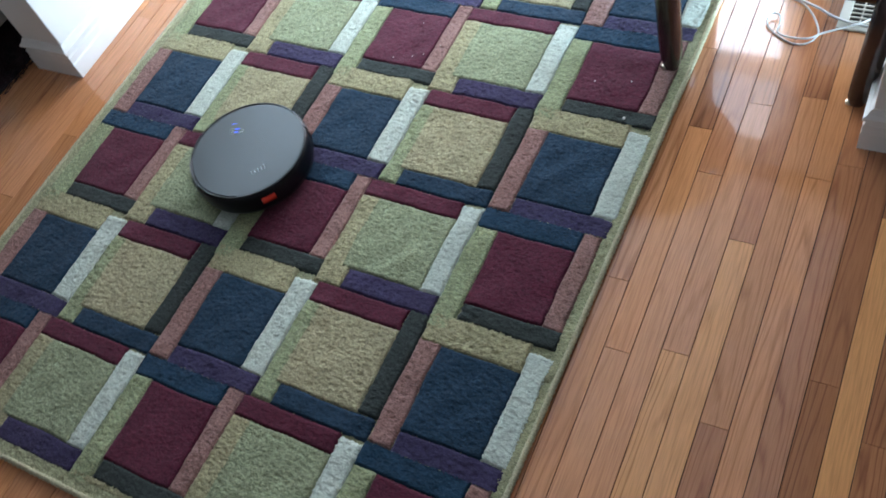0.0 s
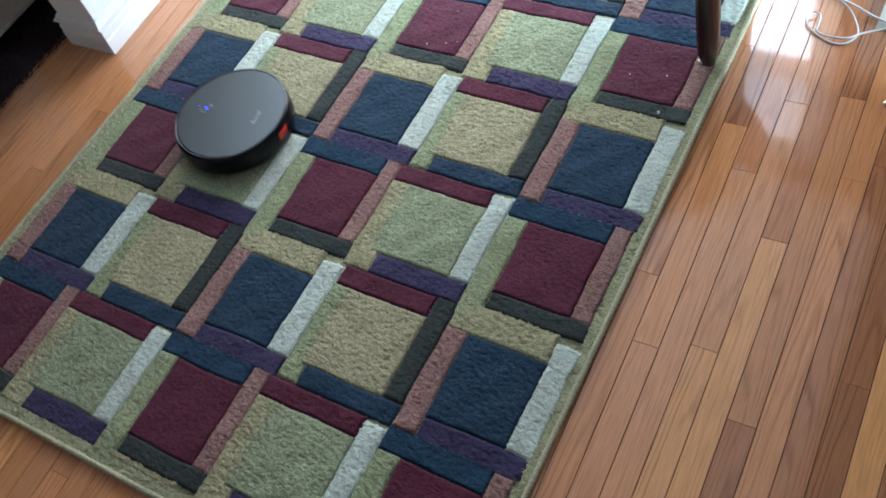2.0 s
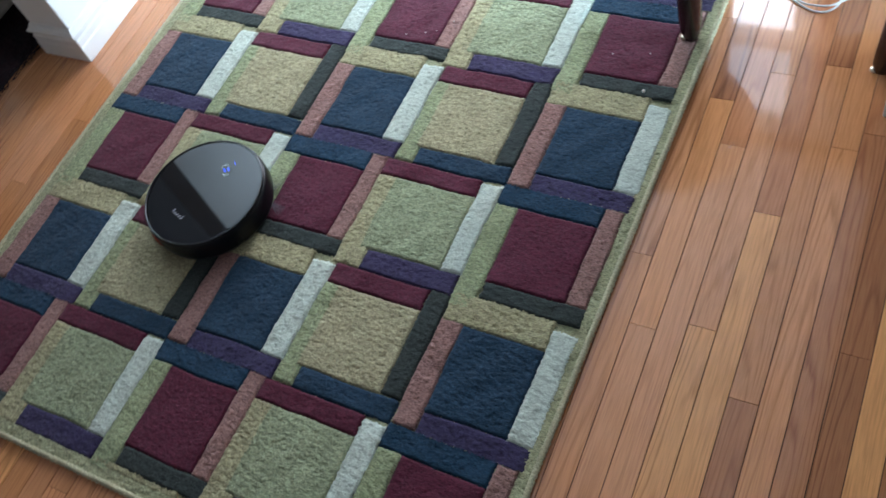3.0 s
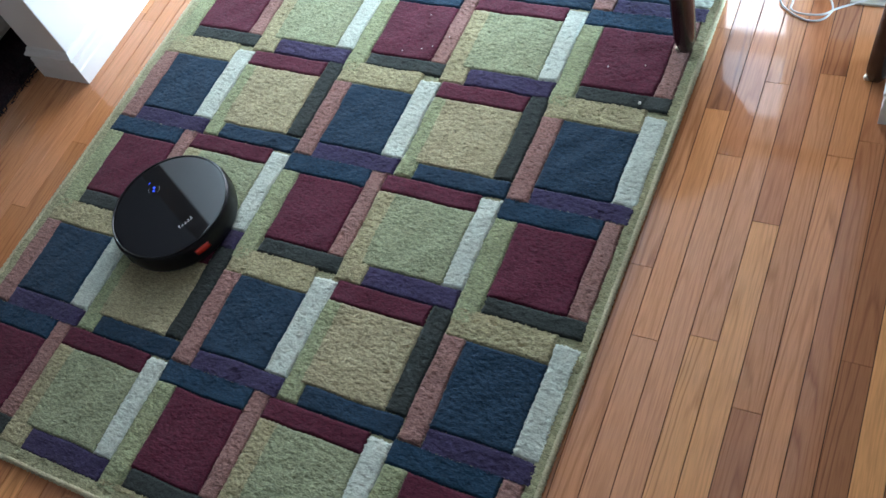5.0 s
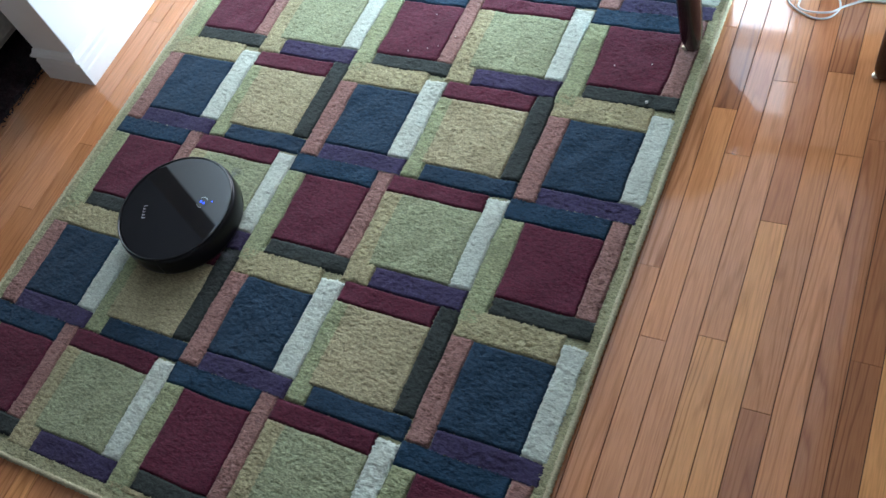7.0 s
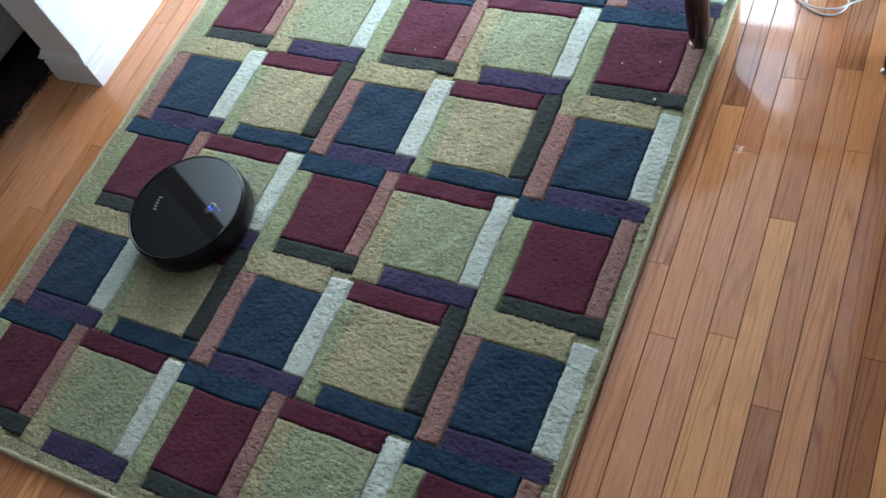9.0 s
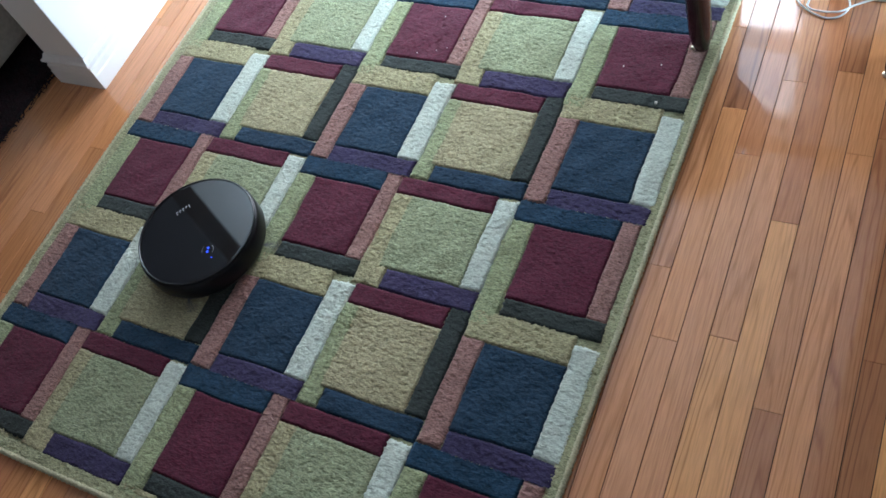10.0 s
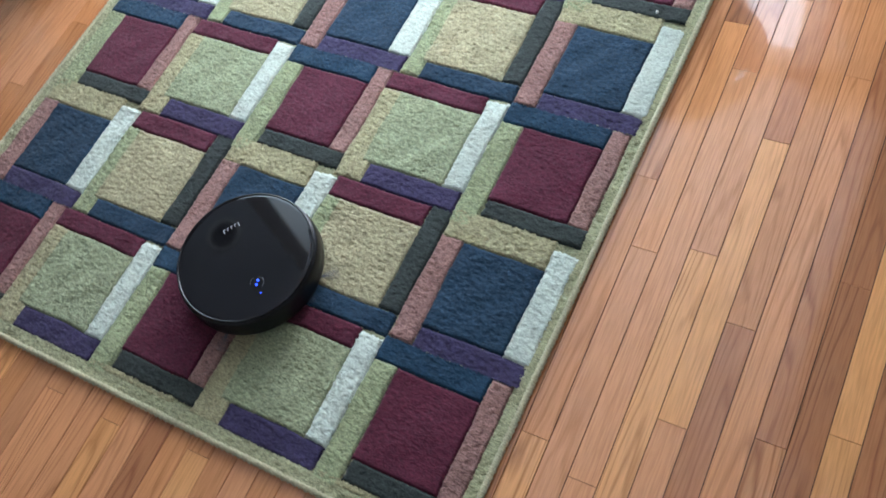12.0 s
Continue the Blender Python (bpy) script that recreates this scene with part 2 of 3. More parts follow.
M_LED.node_tree.nodes["Principled BSDF"].inputs["Emission Color"].default_value = (0.02, 0.08, 1.0, 1)
M_LED.node_tree.nodes["Principled BSDF"].inputs["Emission Strength"].default_value = 2.5
M_OUT = noisy(material("pale_gravel", (0.4, 0.4, 0.38), 0.95), 0.6, (0.33, 0.34, 0.3), (0.46, 0.45, 0.42))
# The unlit room's darkness is put into this wall colour.
M_UNLIT_WALL = noisy(material("unlit_wall_brown", (0.06, 0.04, 0.032), 0.7), 3.0, (0.05, 0.033, 0.026), (0.07, 0.047, 0.037), 4.0, 0.15, 180.0, 0.001)


# ---- mesh helpers ----
def mesh_object(name, bm, mat, smooth=False):
    me = bpy.data.meshes.new(name)
    bm.to_mesh(me)
    bm.free()
    me.materials.append(mat)
    if smooth:
        me.shade_smooth()
    return new(name, me)


def part(name, bm, mat, parent, label="", smooth=False):
    ob = mesh_object(name, bm, mat, smooth)
    ob.parent = parent
    return tagged(ob, label)


def empty(name, m=None):
    ob = new(name)
    ob.empty_display_size = 0.1
    if m is not None:
        ob.matrix_world = m
    return ob


def box(bm, x0, x1, y0, y1, z0, z1, bevel=0.0):
    made = bmesh.ops.create_cube(bm, size=1.0, matrix=Matrix.LocRotScale(((x0 + x1) / 2, (y0 + y1) / 2, (z0 + z1) / 2), None, (x1 - x0, y1 - y0, z1 - z0)))
    if bevel:
        edges = {e for v in made["verts"] for e in v.link_edges}
        bmesh.ops.bevel(bm, geom=list(edges), offset=bevel, segments=2, affect="EDGES", profile=0.6)
    return bm


def boxed(x0, x1, y0, y1, z0, z1, bevel=0.0):
    return box(bmesh.new(), x0, x1, y0, y1, z0, z1, bevel)


def lathe(profile, seg=96, start=0.0, end=360.0):
    """Turns a profile of (radius, height) round z."""
    bm = bmesh.new()
    full = abs(end - start) >= 360
    n = seg if full else seg + 1
    rings = []
    for k in range(n):
        a = radians(start + (end - start) * k / seg)
        rings.append([bm.verts.new((r * math.cos(a), r * math.sin(a), z)) for r, z in profile])
    for k in range(seg):
        a, b = rings[k], rings[(k + 1) % n]
        for i in range(len(profile) - 1):
            bm.faces.new((a[i], b[i], b[i + 1], a[i + 1]))
    bmesh.ops.remove_doubles(bm, verts=bm.verts, dist=1e-5)
    bmesh.ops.recalc_face_normals(bm, faces=bm.faces)
    return bm


def sweep(profile, path, closed=False):
    """Carries a profile of (out, up) along a path on the plan, with mitred corners; out is to the right of the way."""
    bm = bmesh.new()
    rows = []
    pts = [Vector(p) for p in path]
    for k, p in enumerate(pts):
        d0 = (p - pts[k - 1]).normalized() if k else (pts[1] - p).normalized()
        d1 = (pts[k + 1] - p).normalized() if k < len(pts) - 1 else d0
        n0, n1 = Vector((d0.y, -d0.x)), Vector((d1.y, -d1.x))
        n = (n0 + n1).normalized()
        n = n / max(0.2, n.dot(n0))
        rows.append([bm.verts.new((p.x + n.x * o, p.y + n.y * o, z)) for o, z in profile])
    for a, b in zip(rows, rows[1:]):
        for i in range(len(profile) - 1):
            bm.faces.new((a[i], b[i], b[i + 1], a[i + 1]))
    bm.faces.new(rows[0])
    bm.faces.new(rows[-1])
    bmesh.ops.recalc_face_normals(bm, faces=bm.faces)
    return bm


def tube(points, radius, seg=8, ripple=0.0, pitch=0.02, closed=False):
    """A round strand along 3D points; ripple makes it look wound."""
    bm = bmesh.new()
    pts = [Vector(p) for p in points]
    rows, run = [], 0.0
    for k, p in enumerate(pts):
        a = pts[k - 1] if k or closed else p
        b = pts[(k + 1) % len(pts)] if k < len(pts) - 1 or closed else p
        d = (b - a).normalized()
        side = d.cross(Vector((0, 0, 1)))
        side = side.normalized() if side.length > 1e-4 else Vector((1, 0, 0))
        up = side.cross(d)
        run += (p - pts[k - 1]).length if k else 0.0
        row = []
        for s in range(seg):
            t = 2 * math.pi * s / seg
            r = radius * (1 + ripple * math.sin(t * 2 + 2 * math.pi * run / pitch))
            row.append(bm.verts.new(p + side * (r * math.cos(t)) + up * (r * math.sin(t))))
        rows.append(row)
    pairs = list(zip(rows, rows[1:])) + ([(rows[-1], rows[0])] if closed else [])
    for a, b in pairs:
        for s in range(seg):
            bm.faces.new((a[s], a[(s + 1) % seg], b[(s + 1) % seg], b[s]))
    if not closed:
        bm.faces.new(rows[0])
        bm.faces.new(rows[-1])
    bmesh.ops.recalc_face_normals(bm, faces=bm.faces)
    return bm


def curve_points(knots, steps=8):
    """A smooth way through knots."""
    k = [Vector(p) for p in knots]
    k = [k[0] * 2 - k[1]] + k + [k[-1] * 2 - k[-2]]
    out = []
    for i in range(1, len(k) - 2):
        for s in range(steps):
            t = s / steps
            a, b, c, d = k[i - 1], k[i], k[i + 1], k[i + 2]
            out.append(0.5 * (2 * b + (c - a) * t + (2 * a - 5 * b + 4 * c - d) * t * t + (3 * b - a - 3 * c + d) * t ** 3))
    return out + [k[-2]]


# ---- the room's shell ----
WEST, EAST, SOUTH, NORTH, HIGH = -3.2, 3.4, -2.6, 3.2, 2.74


def pierced(name, along, start, end, at, thick, holes, label, paint=M_WALL):
    """A straight wall with window openings right through it. holes: (from, to, sill, head)."""
    bm = bmesh.new()

    def slab(a, b, z0, z1):
        if b - a > 1e-4 and z1 - z0 > 1e-4:
            if along == "x":
                box(bm, a, b, at, at + thick, z0, z1)
            else:
                box(bm, at, at + thick, a, b, z0, z1)
    edge = start
    for (a, b), column in itertools.groupby(sorted(holes), key=lambda h: h[:2]):
        slab(edge, a, 0, HIGH)
        low = 0
        for _, _, z0, z1 in column:
            slab(a, b, low, z0)
            low = z1
        slab(a, b, low, HIGH)
        edge = b
    slab(edge, end, 0, HIGH)
    return tagged(mesh_object(name, bm, paint), label, "wall", kind="structure")


pierced("wall_north", "x", WEST - 0.15, EAST + 0.15, NORTH, 0.15, [(-2.2, -1.2, 0.9, 2.1), (-0.6, 0.86, 0.1, 2.02), (-0.6, 0.86, 2.18, 2.64), (1.3, 2.9, 0.8, 2.1)], "white painted wall with a glazed door and added window openings")
pierced("wall_east", "y", SOUTH, NORTH, EAST, 0.15, [(1.4, 3.0, 0.12, 1.08), (-1.8, -0.2, 0.8, 2.1)], "greige painted wall with two added window openings", M_GREIGE)
pierced("wall_south", "x", WEST - 0.15, EAST + 0.15, SOUTH - 0.15, 0.15, [(-0.7, 1.3, 0.8, 2.1)], "greige painted wall with one added wide opening", M_GREIGE)
pierced("wall_west", "y", SOUTH, NORTH, WEST - 0.15, 0.15, [], "neighbouring room's wall, its lack of light painted as dark brown", M_UNLIT_WALL)
tagged(mesh_object("ceiling", boxed(WEST - 0.15, EAST + 0.15, SOUTH - 0.15, NORTH + 0.15, HIGH, HIGH + 0.12), M_CEILING), "flat matt greyish ceiling", "ceiling", kind="structure")
tagged(mesh_object("ground", boxed(-40, 40, -40, 40, -0.6, -0.5), M_OUT), "pale gravel ground outside the windows", "ground", kind="structure")

# the wall that ends beside the rug, and the one behind the chair
HOUSE_TURN = 1.35
PARTITION, RETURN = pose(-0.762, 0.744, 0, 0, 0, HOUSE_TURN), pose(1.429, 1.057, 0, 0, 0, HOUSE_TURN)
wall = tagged(mesh_object("wall_partition", boxed(-0.16, 0, 0, 2.40, 0, HIGH, 0.003), M_WALL), "white wall end beside the rug, bright on its window side", "wall", kind="structure")
wall.matrix_world = PARTITION
wall = tagged(mesh_object("wall_return", boxed(0, 1.96, 0, 0.153, 0, HIGH, 0.003), M_WALL), "white wall end behind the chair, lit from the window", "wall", kind="structure")
wall.matrix_world = RETURN
BASE = [(0.0, 0.0), (0.015, 0.0), (0.015, 0.050), (0.013, 0.056), (0.013, 0.076), (0.0095, 0.082), (0.0095, 0.090), (0.017, 0.094), (0.017, 0.101), (0.009, 0.108), (0.004, 0.118), (0.0, 0.120)]
trim = tagged(mesh_object("baseboard", sweep(BASE, [(0, 2.38), (0, 0), (-0.16, 0), (-0.16, 2.38)][::-1]), M_TRIM), "white moulded baseboard round the wall end", "baseboard", kind="structure")
trim.matrix_world = PARTITION
trim = tagged(mesh_object("baseboard", sweep(BASE, [(0, 0.153), (0, 0), (1.94, 0)]), M_TRIM), "white moulded baseboard with stepped profile", "baseboard", kind="structure")
trim.matrix_world = RETURN


def window_unit(name, along, a, b, z0, z1, at, label):
    """A white frame with a centre bar and two panes."""
    unit = tagged(empty(name), label, "window", kind="structure")

    def put(p, u0, u1, w0, w1, d0, d1, mat, bevel=0.003):
        bm = boxed(u0, u1, at + d0, at + d1, w0, w1, bevel) if along == "x" else boxed(at + d0, at + d1, u0, u1, w0, w1, bevel)
        return part(p, bm, mat, unit)
    mid = (a + b) / 2
    put("frame", a, a + 0.06, z0, z1, 0.03, 0.10, M_TRIM)
    put("frame", b - 0.06, b, z0, z1, 0.03, 0.10, M_TRIM)
    put("frame", mid - 0.04, mid + 0.04, z0 + 0.06, z1 - 0.06, 0.03, 0.10, M_TRIM)
    put("frame", a + 0.06, b - 0.06, z1 - 0.06, z1, 0.03, 0.10, M_TRIM)
    put("sill", a + 0.06, b - 0.06, z0, z0 + 0.06, 0.03, 0.10, M_TRIM)
    return unit


window_unit("window_1", "x", -0.6, 0.86, 0.1, 2.02, NORTH, "white framed glazed door with two tall panes")
window_unit("window_7", "x", -0.6, 0.86, 2.18, 2.64, NORTH, "white framed transom window over the glazed door")
# Units 2 to 6 are unseen and added to go with the fill lamps.
window_unit("added_window_2", "x", 1.3, 2.9, 0.8, 2.1, NORTH, "white framed two-pane window, added unseen for its light")
window_unit("added_window_6", "x", -2.2, -1.2, 0.9, 2.1, NORTH, "white framed window added unseen to brighten the neighbouring room")
window_unit("added_window_3", "y", 1.4, 3.0, 0.12, 1.08, EAST, "white framed two-pane window, added unseen for its light")
window_unit("added_window_4", "y", -1.8, -0.2, 0.8, 2.1, EAST, "white framed two-pane window, added unseen for its light")
window_unit("added_window_5", "x", -0.7, 1.3, 0.8, 2.1, SOUTH - 0.15, "white framed wide window, added unseen for fill light")

# a dark recessed lamp in the ceiling, switched off
downlight = tagged(empty("recessed_downlight", pose(-1.733, 0.886, HIGH)), "unlit dark recessed ceiling downlight", "ceiling lamp")
part("trim_ring", lathe([(0.084, -0.001), (0.104, -0.001), (0.102, -0.008), (0.087, -0.008), (0.084, -0.001)], 40), M_TRIM, downlight, smooth=True)
part("can", lathe([(0.0, -0.002), (0.03, -0.004), (0.083, -0.003)], 40), M_HOLLOW_SHADE, downlight, "flat dark disc for the shade inside the lamp")


# ---- area rug ----
RUG = (-0.577, 0.994, -0.327, 1.985)
CELL_X, CELL_Y = 0.612, 0.6251
PATTERN = [
    ("salmon", 0.306, 0.352, 0.383, 0.640, ""), ("burgundy", 0.352, 0.614, 0.588, 0.638, ""), ("navy", 0.419, 0.670, 0.638, 0.689, ""),
    ("khaki", 0.352, 0.402, 0.327, 0.588, "r"), ("green", 0.402, 0.615, 0.383, 0.588, "l"), ("white", 0.615, 0.669, 0.383, 0.630, ""),
    ("lime", 0.669, 0.727, 0.312, 0.588, "b"), ("purple", 0.426, 0.667, 0.327, 0.383, ""), ("burgundy", 0.369, 0.618, 0.273, 0.327, ""),
    ("burgundy", 0.727, 0.918, 0.386, 0.586, ""), ("teal", 0.669, 0.918, 0.586, 0.640, "t"), ("purple", 0.729, 0.976, 0.640, 0.689, "b"),
    ("charcoal", 0.731, 0.968, 0.340, 0.386, ""), ("khaki", 0.674, 0.917, 0.270, 0.340, "t"), ("navy", 0.727, 0.917, 0.064, 0.270, ""),
    ("salmon", 0.672, 0.727, 0.018, 0.274, ""), ("tan", 0.407, 0.620, 0.064, 0.273, "l"), ("charcoal", 0.620, 0.672, 0.066, 0.327, "t"),
    ("khaki", 0.402, 0.426, 0.327, 0.383, "lt"), ("lime", 0.407, 0.419, 0.016, 0.064, "lt"),
    ("white", 0.305, 0.367, 0.064, 0.320, ""), ("lime", 0.367, 0.407, 0.016, 0.273, "r"),
]
LOFT = {"burgundy": 0.4, "navy": 0.65, "teal": 0.65, "purple": 0.75, "charcoal": 0.65, "tan": 0.95, "khaki": 1.0, "salmon": 1.0, "white": 0.85, "green": 0.75, "lime": 0.9}
rng = np.random.default_rng(5)


def spectrum(count, low, high):
    """Random waves in the plane, from the longest to the shortest, in turns a metre."""
    k, a = rng.uniform(low, high, count) * 2 * math.pi, rng.uniform(0, 2 * math.pi, count)
    return np.stack([k * np.cos(a), k * np.sin(a), rng.uniform(0, 6.28, count)], -1)


SWELL, CLUMP = spectrum(14, 4, 16), spectrum(18, 30, 70)
CREASE = spectrum(40, 25, 60) * np.array((1.0, 2.0, 1.0))
DRIFT_X, DRIFT_Y = spectrum(12, 3, 14), spectrum(12, 3, 14)


def waves(x, y, table):
    """An uneven field that is the same all over the rug, so that neighbouring blocks meet."""
    total = np.zeros_like(x)
    for kx, ky, ph in table:
        total += np.sin(kx * x + ky * y + ph)
    return total / (len(table) / 2) ** 0.5


def pile(x0, x1, y0, y1, step, height, round_off=0.007, wander=0.0013, ragged=1.0, soft_sides="", depth=0.0062):
    """A block of cut pile as one sheet: uneven tips, worn edges that fall away into the groove round it."""
    nx, ny = max(3, int(round((x1 - x0) / step))), max(3, int(round((y1 - y0) / (0.8 * step))))
    u, v = np.linspace(0, 1, nx + 1), np.linspace(0, 1, ny + 1)
    gx, gy = np.meshgrid(x0 + u * (x1 - x0), y0 + v * (y1 - y0))
    reach = {"l": gx - x0, "r": x1 - gx, "b": gy - y0, "t": y1 - gy}
    edge = np.minimum.reduce(list(reach.values()))
    carved = np.minimum.reduce([np.full_like(gx, 1.0)] + [v for k, v in reach.items() if k not in soft_sides])
    drop = np.clip(1 - carved / round_off, 0, 1) ** 2
    swell, clump = waves(gx, gy, SWELL), waves(gx, gy, CLUMP)
    tip = rng.normal(size=gx.shape)
    crease = np.clip(waves(gx, gy, CREASE) - 0.8, 0, 1.2)
    gz = height + 0.0008 * swell + ragged * (0.0003 * clump + 0.0005 * tip - 0.0016 * crease) - drop * depth
    sides = edge < 1e-6
    fuzz = np.where(sides, wander, step * 0.2)
    px_ = gx + 0.0007 * waves(gx, gy, DRIFT_X) + rng.normal(size=gx.shape) * fuzz
    py_ = gy + 0.0007 * waves(gx, gy, DRIFT_Y) + rng.normal(size=gx.shape) * fuzz
    verts = np.stack([px_, py_, gz], -1).reshape(-1, 3)
    idx = np.arange((nx + 1) * (ny + 1)).reshape(ny + 1, nx + 1)
    faces = np.stack([idx[:-1, :-1], idx[:-1, 1:], idx[1:, 1:], idx[1:, :-1]], -1).reshape(-1, 4)
    me = bpy.data.meshes.new("pile_block")
    me.from_pydata(verts.tolist(), [], faces.tolist())
    me.shade_smooth()
    return me


def area_rug():
    rug = tagged(empty("area_rug", pose(0, 0, 0)), "carved-pile area rug with burgundy, navy, green, tan and white blocks", "rug")
    x0, x1, y0, y1 = RUG
    part("backing", boxed(x0 + 0.006, x1 - 0.006, y0 + 0.006, y1 - 0.006, 0.0, 0.0055, 0.001), PILE["olive"], rug, "olive woven backing")
    ix0, ix1, iy0, iy1 = x0 + 0.024, x1 - 0.018, y0 + 0.026, y1 - 0.026
    for i in range(-2, 2):
        for j in range(-1, 4):
            for tint, a, b, c, d, soft_sides in PATTERN:
                a, b = a + (i - 0) * CELL_X, b + (i - 0) * CELL_X
                c, d = c + (j - 0) * CELL_Y, d + (j - 0) * CELL_Y
                a, b, c, d = max(a - 0.0008, ix0), min(b + 0.0008, ix1), max(c - 0.0008, iy0), min(d + 0.0008, iy1)
                if b - a < 0.011 or d - c < 0.012 or (b - a < 0.03 and b > ix1 - 0.002):
                    continue
                step = 0.0032 if c < 1.4 else 0.009
                me = pile(a, b, c, d, step, 0.0134 if tint == "white" else 0.0125, ragged=LOFT.get(tint, 1.0), soft_sides=soft_sides, wander=0.0019 if tint == "white" else 0.0013)
                me.materials.append(PILE[tint])
                block = new("pile_block", me)
                block.parent = rug
    for a, b, c, d in ((x0 + 0.004, ix0 + 0.006, y0 + 0.004, y1 - 0.004), (ix1 - 0.010, x1 - 0.004, y0 + 0.004, y1 - 0.004), (ix0, ix1, y0 + 0.004, iy0 + 0.006), (ix0, ix1, iy1 - 0.006, y1 - 0.004)):
        me = pile(a, b, c, d, 0.0034, 0.0116, 0.004, 0.0010, 1.1, "lrtb", 0.003)
        me.materials.append(PILE["olive"])
        edge = new("border", me)
        edge.parent = rug
        tagged(edge, "olive cut-pile border")
    loop = []
    for (ax, ay), (bx, by) in (((x0, y0), (x1, y0)), ((x1, y0), (x1, y1)), ((x1, y1), (x0, y1)), ((x0, y1), (x0, y0))):
        n = int(max(abs(bx - ax), abs(by - ay)) / 0.004)
        loop += [(ax + (bx - ax) * k / n + rng.normal() * 0.0004, ay + (by - ay) * k / n + rng.normal() * 0.0004, 0.0074) for k in range(n)]
    part("binding", tube(loop, 0.0072, 8, 0.14, 0.014, True), PILE["cord"], rug, "corded khaki edge binding", True)
    return rug


area_rug()


# ---- robot vacuum ----
def robot_vacuum():
    bot = tagged(empty("robot_vacuum", pose(0, 0, 0.0125)), "round black robot vacuum with glossy top driving on the rug", "robot vacuum")
    part("base", lathe([(0.0, 0.004), (0.12, 0.004), (0.146, 0.006), (0.153, 0.010), (0.154, 0.058), (0.150, 0.066)], 96), M_SHELL, bot, "black plastic underside", True)
    part("body_shell", lathe([(0.153, 0.008), (0.158, 0.011), (0.1605, 0.020), (0.1605, 0.060), (0.159, 0.067), (0.1575, 0.0715), (0.153, 0.0722)], 64, 100, 260), M_SHELL, bot, smooth=True)
    part("bumper", lathe([(0.154, 0.008), (0.159, 0.011), (0.1625, 0.020), (0.1625, 0.058), (0.1612, 0.0655), (0.1592, 0.0705), (0.1565, 0.0715), (0.153, 0.071)], 72, -98, 98), M_SHELL, bot, "satin black front bumper", True)
    part("rim", lathe([(0.1530, 0.0715), (0.1572, 0.0735), (0.1570, 0.0755), (0.1553, 0.0766), (0.1535, 0.0764), (0.1526, 0.0752), (0.1524, 0.0735)], 128), M_GLOSS, bot, "raised glossy rim", True)
    part("top_plate", lathe([(0.0, 0.0750), (0.10, 0.0750), (0.148, 0.0750), (0.1522, 0.0745), (0.1524, 0.071)], 128), M_PLATE, bot, "glossy black top plate")
    button = part("power_button", lathe([(0.0, 0.0002), (0.0135, 0.0003), (0.0140, 0.0)], 32), M_PLATE, bot, "round touch button")
    button.matrix_basis = pose(0.078, 0, 0.0752)
    part("chrome_arc", lathe([(0.0148, 0.0), (0.0157, 0.0), (0.0157, 0.0005), (0.0148, 0.0005), (0.0148, 0.0)], 24, 20, 110), M_CHROME, button, "chrome arc")
    part("chrome_arc", lathe([(0.0148, 0.0), (0.0157, 0.0), (0.0157, 0.0005), (0.0148, 0.0005), (0.0148, 0.0)], 16, 190, 260), M_CHROME, button, "chrome arc")
    part("light", box(boxed(-0.0065, -0.0015, 0.001, 0.006, 0.0004, 0.0009), 0.0015, 0.0065, -0.0055, -0.0005, 0.0004, 0.0009), M_LED, button, "blue glowing symbols")
    part("light", boxed(0.0255, 0.0285, -0.0035, -0.0005, 0.0001, 0.0005), M_LED, button, "small blue indicator")
    # the maker's mark, as plain strokes
    mark = bmesh.new()
    for k, (w, h) in enumerate(((0.006, 0.010), (0.005, 0.007), (0.005, 0.007), (0.005, 0.006), (0.0018, 0.010))):
        y = -0.020 + k * 0.0092
        box(mark, -0.088, -0.088 + 0.0015, y, y + w, 0.07515, 0.0754)
        box(mark, -0.088 + 0.0015, -0.088 + h * 1.1, y, y + 0.0016, 0.07515, 0.0754)
    part("maker_mark", mark, M_LOGO, bot, "silver printed mark")
    latch = lathe([(0.1600, 0.036), (0.1635, 0.037), (0.1640, 0.046), (0.1625, 0.054), (0.1600, 0.055)], 10, 170, 183)
    part("bin_latch", latch, M_RED, bot, "red dustbin latch", True)
    for side in (1, -1):
        wheel = lathe([(0.0, -0.010), (0.030, -0.010), (0.033, -0.006), (0.033, 0.006), (0.030, 0.010), (0.0, 0.010)], 32)
        w = part("wheel", wheel, M_RUBBER, bot, "black rubber drive wheel", True)
        w.matrix_basis = pose(0, 0.115 * side, 0.030, 90, 0, 0)
    for side in (1, -1):
        brush = bmesh.new()
        for k in range(3):
            a = radians(120 * k + 15)
            d = Vector((math.cos(a), math.sin(a), 0))
            for off in np.linspace(-0.25, 0.25, 7):
                e = Vector((math.cos(a + off), math.sin(a + off), 0))
                s = Vector((-e.y, e.x, 0)) * 0.0006
                q = [brush.verts.new(p) for p in (d * 0.010 - s + Vector((0, 0, 0.010)), d * 0.010 + s + Vector((0, 0, 0.010)), e * 0.055 + s + Vector((0, 0, 0.004)), e * 0.055 - s + Vector((0, 0, 0.004)))]
                brush.faces.new(q)
        spun = part("side_brush", brush, M_BRISTLE, bot, "three-armed grey bristle side brush")
        BRUSHES.append((spun, side))
    return bot


BRUSHES = []
robot = robot_vacuum()


